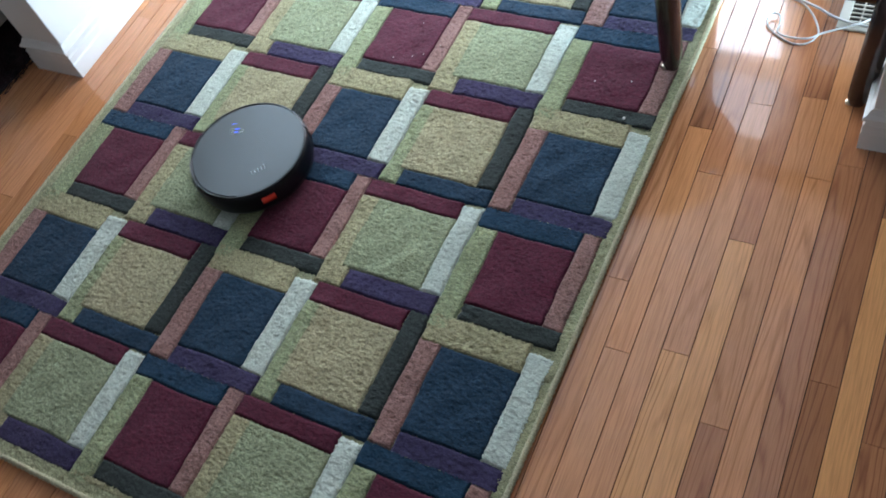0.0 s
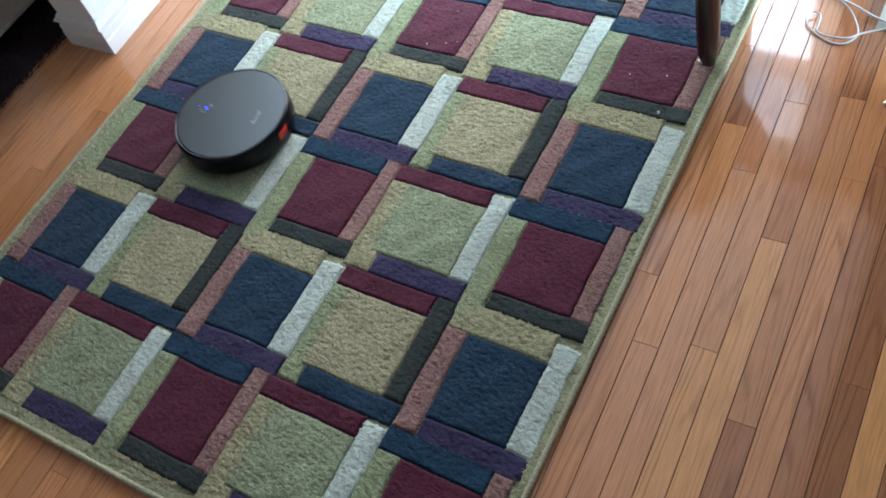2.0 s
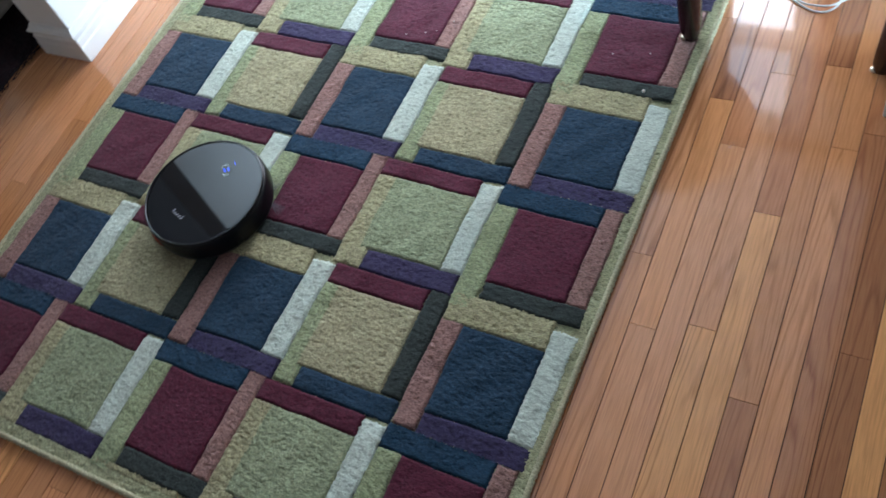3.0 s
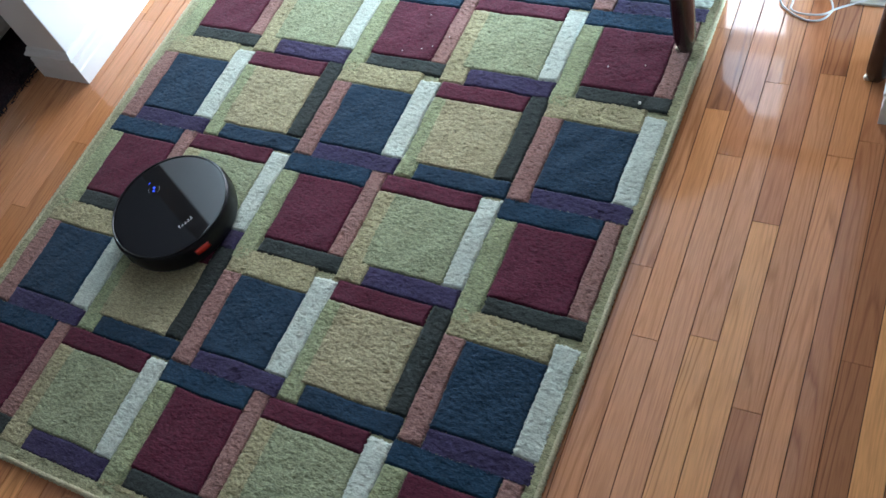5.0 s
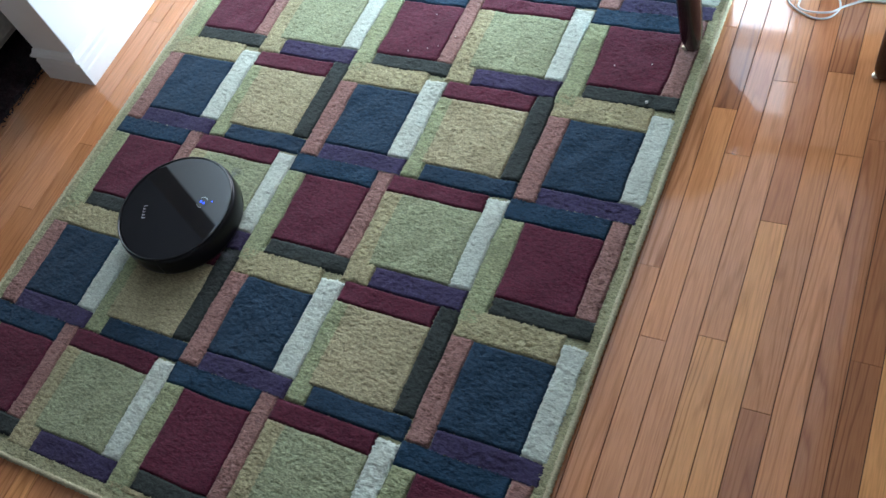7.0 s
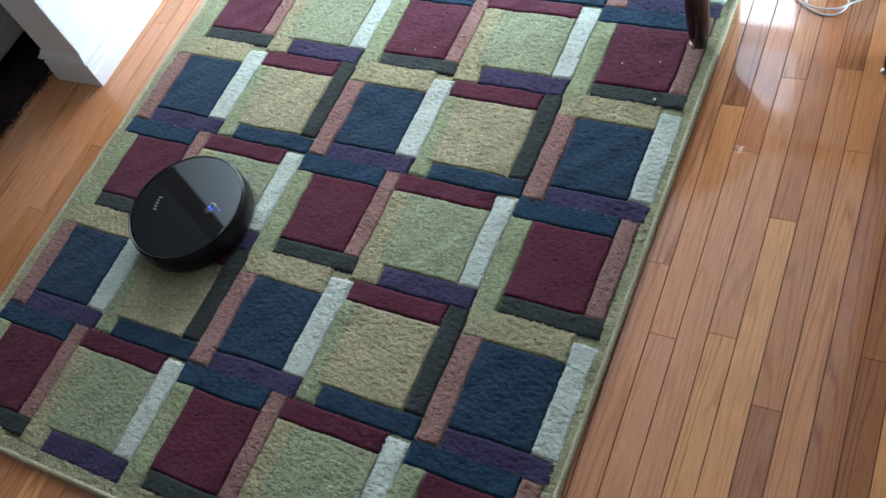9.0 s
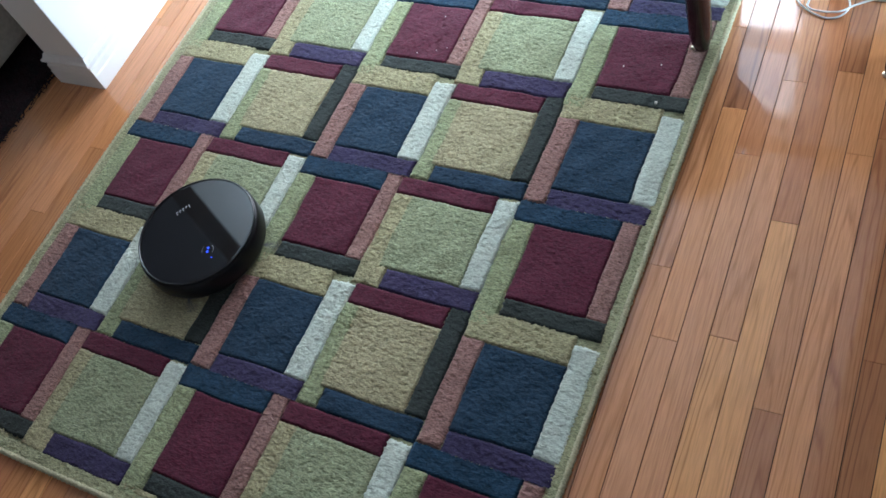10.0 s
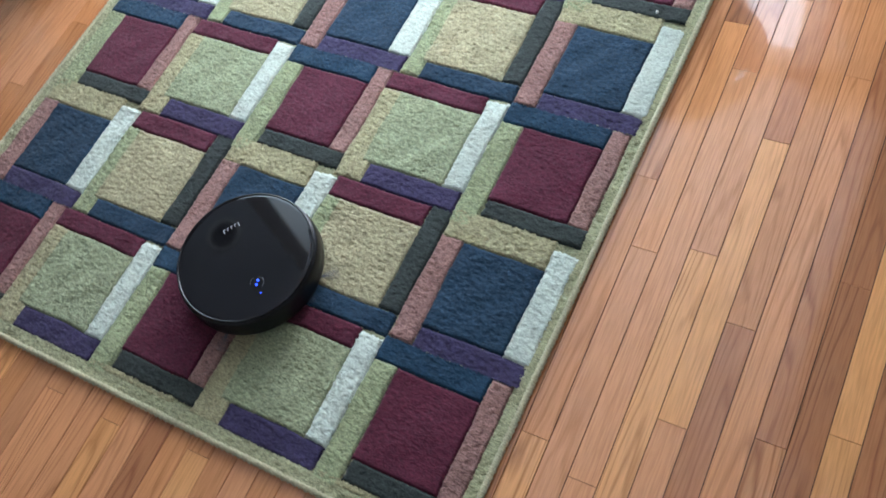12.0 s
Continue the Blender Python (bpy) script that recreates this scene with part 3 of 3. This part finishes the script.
# ---- wooden chair over the rug's edge ----
def leg(height, lean):
    """A stout leg with rounded edges that draws in to a small rounded foot, leaning out a little."""
    shape = [(0.0, 0.010), (0.006, 0.016), (0.03, 0.020), (0.08, 0.0245), (0.2, 0.026), (0.5, 0.027), (1.0, 0.028)]
    bm = bmesh.new()
    rings = []
    for t, r in shape:
        cx, cy = lean * t, 0.0
        ring = []
        for s in range(12):
            a = 2 * math.pi * s / 12
            c, d = math.cos(a), math.sin(a)
            m = (abs(c) ** 4 + abs(d) ** 4) ** 0.25
            ring.append(bm.verts.new((cx + r * c / m, cy + r * d / m, height * t)))
        rings.append(ring)
    for a, b in zip(rings, rings[1:]):
        for s in range(12):
            bm.faces.new((a[s], a[(s + 1) % 12], b[(s + 1) % 12], b[s]))
    bm.faces.new(rings[0])
    bm.faces.new(rings[-1])
    bmesh.ops.recalc_face_normals(bm, faces=bm.faces)
    return bm


def glide(foot):
    cap = part("foot_cap", lathe([(0.0, 0.0), (0.008, 0.0), (0.009, 0.004), (0.007, 0.009), (0.0, 0.010)], 16), M_METAL, foot, "worn metal glide", True)
    cap.matrix_basis = pose(-0.016, -0.006, 0.002)


def leg_and_rail_stand():
    """Three legs and a round top; one leg stands on the rug's edge."""
    # Front leg and rail belong with the chair; top and rear legs are added.
    table = tagged(empty("leg_and_rail_stand", pose(0.807, 1.388, 0.0115)), "dark mahogany leg on the rug's edge and rail, with an added round top", "table")
    for x, y in ((0.143, -0.216), (0.113, 0.232), (-0.19, 0.19)):
        foot = part("leg", leg(0.60, -0.02 if x > 0 else 0.02), M_DARKWOOD, table, smooth=True)
        foot.matrix_basis = pose(x, y, 0)
        glide(foot)
    part("rail", boxed(0.160, 0.585, -0.230, -0.202, 0.300, 0.336, 0.006), M_DARKWOOD, table, "long dark rail that reaches the chair")
    part("added_apron", lathe([(0.215, 0.54), (0.232, 0.54), (0.232, 0.60), (0.215, 0.60), (0.215, 0.54)], 48), M_DARKWOOD, table, smooth=True)
    part("added_top", lathe([(0.0, 0.60), (0.25, 0.60), (0.262, 0.606), (0.264, 0.614), (0.258, 0.622), (0.0, 0.624)], 64), M_DARKWOOD, table)
    # Unseen disc added to keep window light off the rug's corner.
    shade_disc = part("shade_disc", lathe([(0.0, 0.135), (0.125, 0.135), (0.130, 0.141), (0.125, 0.149), (0.0, 0.150)], 48), M_DARKWOOD, table)
    shade_disc.matrix_basis = pose(0, 0.105, 0)
    return table


def wooden_chair():
    chair = tagged(empty("wooden_chair", pose(1.386, 1.172, 0, 0, 0, 25)), "dark mahogany chair with pale seat cloth beside the wall end", "chair")
    for x, y, lean in ((0, 0, 0.030), (0.42, 0.03, -0.01), (0, 0.42, 0.01), (0.42, 0.42, -0.01)):
        foot = part("leg", leg(0.43, lean), M_DARKWOOD, chair, smooth=True)
        foot.matrix_basis = pose(x, y, 0, 0, 0, -25)
        glide(foot)
    part("front_rail", boxed(0.045, 0.40, 0.022, 0.044, 0.345, 0.43, 0.005), M_DARKWOOD, chair)
    part("back_rail", boxed(0.03, 0.40, 0.41, 0.44, 0.345, 0.43, 0.005), M_DARKWOOD, chair)
    for x in (0.012, 0.405):
        part("side_rail", boxed(x - 0.012, x + 0.012, 0.05, 0.41, 0.345, 0.43, 0.005), M_DARKWOOD, chair)
    part("seat", boxed(-0.015, 0.44, 0.032, 0.45, 0.43, 0.49, 0.022), M_SEAT, chair, "padded pale cloth seat")
    for x in (0.01, 0.41):
        part("back_post", boxed(x - 0.016, x + 0.016, 0.425, 0.455, 0.43, 1.0, 0.008), M_DARKWOOD, chair)
    part("backrest", boxed(0.026, 0.394, 0.43, 0.452, 0.88, 0.98, 0.008), M_DARKWOOD, chair)
    return chair


leg_and_rail_stand()
wooden_chair()


# ---- satin throw that hangs down beside the chair ----
def throw():
    bm = bmesh.new()
    n, rows_ = 24, 14
    grid = []
    for r in range(rows_ + 1):
        u = r / rows_
        z = 0.004 + 0.42 * u
        row = []
        for k in range(n + 1):
            t = k / n
            bulge = 0.010 * math.sin(math.pi * min(1.0, u * 1.3)) + 0.003 * math.sin(t * 5 * math.pi + 2 * u)
            row.append(bm.verts.new((1.404 + 0.022 * u - bulge * (1 - t) + 0.075 * t, 1.222 + 0.006 * math.sin(t * 4 * math.pi + u) + bulge, z)))
        grid.append(row)
    for a, b in zip(grid, grid[1:]):
        for k in range(n):
            bm.faces.new((a[k], a[k + 1], b[k + 1], b[k]))
    bmesh.ops.solidify(bm, geom=bm.faces, thickness=0.003)
    return tagged(mesh_object("satin_throw", bm, M_SILK, True), "pale blue satin throw hanging to the floor by the chair leg", "throw")


throw()

# ---- floor vent and cables ----
def floor_vent():
    vent = tagged(empty("floor_vent", pose(1.288, 1.394, 0.0)), "cream enamelled metal floor register with open slats", "floor vent")
    w, d = 0.15, 0.30
    part("backing", boxed(0.01, w - 0.01, 0.01, d - 0.01, 0.0005, 0.0015), M_HOLLOW_SHADE, vent, "flat dark sheet for the shade in the duct")
    for a, b, c, e in ((0, 0.024, 0, d), (w - 0.024, w, 0, d), (0.024, w - 0.024, 0, 0.024), (0.024, w - 0.024, d - 0.024, d)):
        part("frame", boxed(a, b, c, e, 0.0, 0.007, 0.002), M_VENT, vent)
    for k in range(17):
        y = 0.030 + k * (d - 0.06) / 16
        part("slat", boxed(0.024, w - 0.024, y - 0.0018, y + 0.0018, 0.002, 0.006, 0.0008), M_VENT, vent)
    for x in (0.050, 0.075, 0.100):
        part("slat", boxed(x - 0.0016, x + 0.0016, 0.024, d - 0.024, 0.0025, 0.0064), M_VENT, vent)
    return vent


floor_vent()


def cable(name, knots, radius, label):
    ob = mesh_object(name, tube(curve_points(knots, 10), radius, 8), M_CABLE, True)
    return tagged(ob, label, "cable", "cables on the floor")


cable("cable", [(1.03, 1.56, 0.003), (1.08, 1.507, 0.005), (1.132, 1.496, 0.006), (1.195, 1.467, 0.008), (1.236, 1.447, 0.01), (1.271, 1.426, 0.012), (1.312, 1.411, 0.013), (1.338, 1.409, 0.012), (1.381, 1.411, 0.011), (1.5, 1.46, 0.004)], 0.0031, "white power cable lying on the floor")
cable("cable", [(1.05, 1.58, 0.003), (1.096, 1.523, 0.004), (1.159, 1.480, 0.004), (1.196, 1.461, 0.004), (1.224, 1.432, 0.004), (1.249, 1.384, 0.006), (1.253, 1.357, 0.004), (1.235, 1.329, 0.003), (1.205, 1.322, 0.003), (1.168, 1.337, 0.0035), (1.136, 1.362, 0.006), (1.127, 1.385, 0.012), (1.136, 1.404, 0.014), (1.154, 1.400, 0.012), (1.159, 1.372, 0.008), (1.160, 1.351, 0.006), (1.185, 1.337, 0.008), (1.233, 1.340, 0.009), (1.263, 1.368, 0.006), (1.301, 1.388, 0.011), (1.338, 1.405, 0.019), (1.360, 1.430, 0.014), (1.372, 1.457, 0.011), (1.44, 1.52, 0.004)], 0.0024, "thin white cable in a loose loop on the floor")
cable("cable", [(1.01, 1.55, 0.003), (1.039, 1.507, 0.003), (1.060, 1.485, 0.003), (1.092, 1.475, 0.003), (1.141, 1.481, 0.008), (1.146, 1.503, 0.012), (1.124, 1.525, 0.01), (1.06, 1.59, 0.003)], 0.0017, "thin grey cable coiled under the others")


# ---- crumbs on the rug ----
def crumb(x, y, r):
    bm = bmesh.new()
    bmesh.ops.create_icosphere(bm, subdivisions=1, radius=r)
    for v in bm.verts:
        v.co *= 1 + random.uniform(-0.25, 0.25)
    ob = mesh_object("crumb", bm, M_CRUMB, True)
    ob.matrix_world = pose(x, y, 0.013 + r * 0.4)
    return tagged(ob, "tiny pale crumb lying on the rug", "crumb", "crumbs on the rug")


crumb(0.892, 0.981, 0.0042)
for cx, cy in ((0.262, 1.047), (0.236, 1.171), (0.324, 1.101), (0.29, 1.06), (0.21, 1.03), (0.78, 1.08), (0.87, 1.10), (0.66, 1.13)):
    crumb(cx, cy, random.uniform(0.0012, 0.002))

# ---- the neighbouring room: shag rug and sofa ----
def shag_rug():
    bm = bmesh.new()
    r = random.Random(3)
    x0, x1, y0, y1 = -2.3, -0.965, -0.2, 1.9
    box(bm, x0, x1 - 0.03, y0 + 0.03, y1, 0.0, 0.012)
    for k in range(9000):
        near = r.random() < 0.75
        x = r.uniform(x1 - 0.55, x1) if near else r.uniform(x0, x1)
        y = r.uniform(0.2, 1.0) if near else r.uniform(y0, y1)
        a, l = r.uniform(0, 6.28), r.uniform(0.02, 0.05)
        d = Vector((math.cos(a), math.sin(a), 0))
        s = Vector((-d.y, d.x, 0)) * 0.003
        b = Vector((x, y, 0.008))
        t = b + d * l * 0.7 + Vector((0, 0, r.uniform(0.004, 0.024)))
        bm.faces.new([bm.verts.new(p) for p in (b - s, b + s, t)])
    return tagged(mesh_object("shag_rug", bm, M_SHAG), "black and dark red shaggy rug on the wooden floor", "rug")


shag_rug()


def sofa():
    s = tagged(empty("sofa", pose(-1.12, 0.35, 0.012, 0, 0, 90)), "beige upholstered sofa standing on the shag rug", "sofa")
    part("base", boxed(0.0, 1.7, 0.0, 0.85, 0.05, 0.34, 0.02), M_BEIGE, s)
    part("seat_cushion", boxed(0.19, 1.51, 0.0, 0.65, 0.34, 0.46, 0.04), M_BEIGE, s)
    part("armrest", boxed(0.0, 0.18, 0.0, 0.85, 0.34, 0.60, 0.05), M_BEIGE, s)
    part("armrest", boxed(1.52, 1.7, 0.0, 0.85, 0.34, 0.60, 0.05), M_BEIGE, s)
    part("backrest", boxed(0.19, 1.51, 0.65, 0.85, 0.34, 0.85, 0.05), M_BEIGE, s)
    for x in (0.08, 1.62):
        for y in (0.08, 0.77):
            part("leg", boxed(x - 0.025, x + 0.025, y - 0.025, y + 0.025, 0.0, 0.05, 0.004), M_DARKWOOD, s)
    return s


sofa()

# ---- oak floor, board by board ----
BOARD = 0.0572
floor = tagged(mesh_object("floor", boxed(-4.46, 2.35, -2.68, 3.28, -0.03, -0.012), M_GAP), "varnished red oak strip floor", "floor", kind="structure")
floor.matrix_world = pose(1.1236, 0, 0, 0, 0, HOUSE_TURN)
# board ends and tones that are known, strip by strip to the right of the rug, from the near side on
KNOWN = {
    -2: ([0.558], [0, 4]), -1: ([-0.3, 0.392], [0, 4, 0]), 0: ([-0.1, 0.885], [4, 4, 1]), 1: ([-0.25, 0.423, 1.114], [0, 2, 4, 0]), 2: ([0.063, 0.723], [4, 2, 1]),
    3: ([-0.45, 0.293, 1.16], [0, 1, 0, 3]), 4: ([-0.35, 0.928], [0, 0, 0]), 5: ([0.092, 0.98], [0, 1, 1]), 6: ([-0.3, 0.445], [1, 3, 3]), 7: ([0.146, 0.86], [2, 2, 3]), 8: ([0.35], [1, 3]), 9: ([0.0, 0.6], [3, 0, 1]),
}
board_rng = random.Random(11)
meshes = {}


def board_mesh(length, tone):
    """One strip with eased edges, its near end at the origin."""
    key = (round(length, 3), tone)
    if key not in meshes:
        w, e = BOARD / 2 - 0.0008, 0.0005
        bm = bmesh.new()
        y0, y1 = 0.0004, key[0] - 0.0004
        low = [bm.verts.new(p) for p in ((-w, y0, -0.012), (w, y0, -0.012), (w, y1, -0.012), (-w, y1, -0.012))]
        mid = [bm.verts.new(p) for p in ((-w, y0, -e), (w, y0, -e), (w, y1, -e), (-w, y1, -e))]
        top = [bm.verts.new(p) for p in ((-w + e, y0 + e * 0.6, 0), (w - e, y0 + e * 0.6, 0), (w - e, y1 - e * 0.6, 0), (-w + e, y1 - e * 0.6, 0))]
        for a, b in ((low, mid), (mid, top)):
            for k in range(4):
                bm.faces.new((a[k], a[(k + 1) % 4], b[(k + 1) % 4], b[k]))
        bm.faces.new(top)
        me = bpy.data.meshes.new("floor_board")
        bm.to_mesh(me)
        bm.free()
        me.materials.append(OAK[tone])
        meshes[key] = me
    return meshes[key]


rest = {k: ([], []) for k in range(5)}
singles = 0
for strip in range(-78, 41):
    xc = (strip + 0.5) * BOARD
    known, tones = KNOWN.get(strip, ([board_rng.uniform(-0.6, 1.2)], [None, None]))
    ends = list(known)
    while ends[0] > -2.75:
        ends.insert(0, ends[0] - round(board_rng.uniform(0.45, 1.1), 2))
    before = ends.index(known[0])
    while ends[-1] < 3.35:
        ends.append(ends[-1] + round(board_rng.uniform(0.45, 1.1), 2))
    for k, (a, b) in enumerate(zip(ends, ends[1:])):
        a, b = max(a, -2.66), min(b, 3.26)
        tone = board_rng.choice((0, 0, 0, 4, 4, 1, 2) if strip < -2 else (0, 0, 0, 1, 1, 4, 4, 2, 3))
        here = k - before + 1
        if 0 <= here < len(tones) and tones[here] is not None:
            tone = tones[here]
        world_x = xc + 1.1236
        if -1.25 < world_x < 2.0 and b > -0.9 and a < 1.5 and singles < 295 and not (-0.5 < world_x < 0.9 and a > -0.2):
            ob = new("floor_board", board_mesh(b - a, tone))
            ob.parent = floor
            ob.matrix_basis = pose(xc, a, 0, 0, board_rng.uniform(-0.3, 0.3), 0)
            singles += 1
        else:
            vs, fs = rest[tone]
            n = len(vs)
            w, e = BOARD / 2 - 0.0008, 0.0005
            vs += [(xc - w, a, -0.012), (xc + w, a, -0.012), (xc + w, b, -0.012), (xc - w, b, -0.012), (xc - w + e, a + e, 0), (xc + w - e, a + e, 0), (xc + w - e, b - e, 0), (xc - w + e, b - e, 0)]
            fs += [(n + 4, n + 5, n + 6, n + 7)] + [(n + k, n + (k + 1) % 4, n + 4 + (k + 1) % 4, n + 4 + k) for k in range(4)]
for tone, (vs, fs) in rest.items():
    me = bpy.data.meshes.new("floor_boards")
    me.from_pydata(vs, [], fs)
    me.materials.append(OAK[tone])
    ob = new("floor_boards", me)
    ob.parent = floor
    tagged(ob, kind="stuff")

# ---- what moves ----
ROBOT_WAY = [
    (0, 0.0325, 0.5755, 143.4),
    (0.1, -0.0261, 0.5943, 161.0),
    (0.2, -0.0883, 0.6070, 178.5),
    (0.3, -0.1578, 0.6048, 197.1),
    (0.4, -0.2261, 0.5825, 215.0),
    (0.5, -0.2884, 0.5436, 230.8),
    (0.6, -0.3057, 0.4733, 251.2),
    (0.7, -0.3098, 0.4145, 266.4),
    (0.8, -0.2860, 0.3570, 285.7),
    (0.9, -0.2458, 0.3014, 309.2),
    (1, -0.1987, 0.2572, 334.0),
    (1.1, -0.1396, 0.2362, 356.5),
    (1.2, -0.0738, 0.2426, 376.4),
    (1.3, -0.0137, 0.2674, 394.6),
    (1.4, 0.0340, 0.3156, 415.8),
    (1.5, 0.0582, 0.3758, 435.5),
    (1.6, 0.0544, 0.4299, 461.0),
    (1.7, 0.0312, 0.4843, 484.0),
    (1.8, -0.0202, 0.5432, 505.6),
    (1.9, -0.0805, 0.5749, 525.7),
    (2, -0.1379, 0.5869, 545.5),
    (2.1, -0.1922, 0.5685, 569.5),
    (2.2, -0.2495, 0.5341, 592.3),
    (2.3, -0.2914, 0.4906, 614.4),
    (2.4, -0.2883, 0.4284, 635.4),
    (2.5, -0.2620, 0.3614, 662.3),
    (2.6, -0.2035, 0.3181, 688.4),
    (2.7, -0.1491, 0.2949, 714.4),
    (2.8, -0.0928, 0.2983, 739.0),
    (2.9, -0.0416, 0.3188, 762.3),
    (3, -0.0163, 0.3671, 790.3),
    (3.2, -0.0438, 0.4734, 846.2),
    (3.4, -0.1308, 0.5177, 897.6),
    (3.6, -0.2132, 0.4786, 946.5),
    (3.8, -0.2361, 0.3969, 993.8),
    (4, -0.1992, 0.3312, 1039.4),
    (4.2, -0.1407, 0.3123, 1083.3),
    (4.4, -0.1011, 0.3316, 1125.6),
    (4.6, -0.0978, 0.3561, 1166.1),
    (4.8, -0.1163, 0.3617, 1203.6),
    (5, -0.1251, 0.3595, 1235.6),
    (5.2, -0.1312, 0.3585, 1265.3),
    (5.4, -0.1336, 0.3576, 1292.2),
    (5.5, -0.1331, 0.3621, 1306.9),
    (5.6, -0.1313, 0.3587, 1322.2),
    (5.8, -0.1307, 0.3586, 1355.8),
    (6, -0.1299, 0.3585, 1388.6),
    (6.2, -0.1289, 0.3587, 1415.9),
    (6.4, -0.1272, 0.3601, 1445.1),
    (6.5, -0.1282, 0.3620, 1459.5),
    (6.8, -0.1274, 0.3590, 1463.0),
    (7.2, -0.1276, 0.3572, 1464.6),
    (7.6, -0.1268, 0.3578, 1464.0),
    (8, -0.1256, 0.3592, 1462.9),
    (8.4, -0.1244, 0.3605, 1461.8),
    (8.8, -0.1241, 0.3620, 1457.9),
    (9, -0.1253, 0.3627, 1447.7),
    (9.2, -0.1263, 0.3623, 1428.7),
    (9.4, -0.1296, 0.3603, 1409.4),
    (9.5, -0.1290, 0.3585, 1404.1),
    (9.7, -0.0987, 0.3413, 1406.7),
    (9.9, -0.0763, 0.3237, 1407.3),
    (10, -0.0626, 0.3116, 1407.0),
    (10.2, -0.0277, 0.2888, 1406.8),
    (10.5, 0.0085, 0.2634, 1407.9),
    (10.7, 0.0451, 0.2398, 1406.3),
    (11, 0.1010, 0.1986, 1405.3),
    (11.2, 0.1434, 0.1690, 1405.3),
    (11.5, 0.2078, 0.1222, 1405.7),
    (11.7, 0.2512, 0.0889, 1404.9),
    (12, 0.3243, 0.0355, 1404.5),
]


def motions():
    for brush, side in BRUSHES:
        walk(brush, [(k / 15, pose(0.098, 0.105 * side, 0.0, 0, 0, 85 * k * side)) for k in range(181)])
    walk(robot, [(t, pose(x - 0.006, y + 0.006, 0.0125, 0, 0, a)) for t, x, y, a in ROBOT_WAY])


motions()
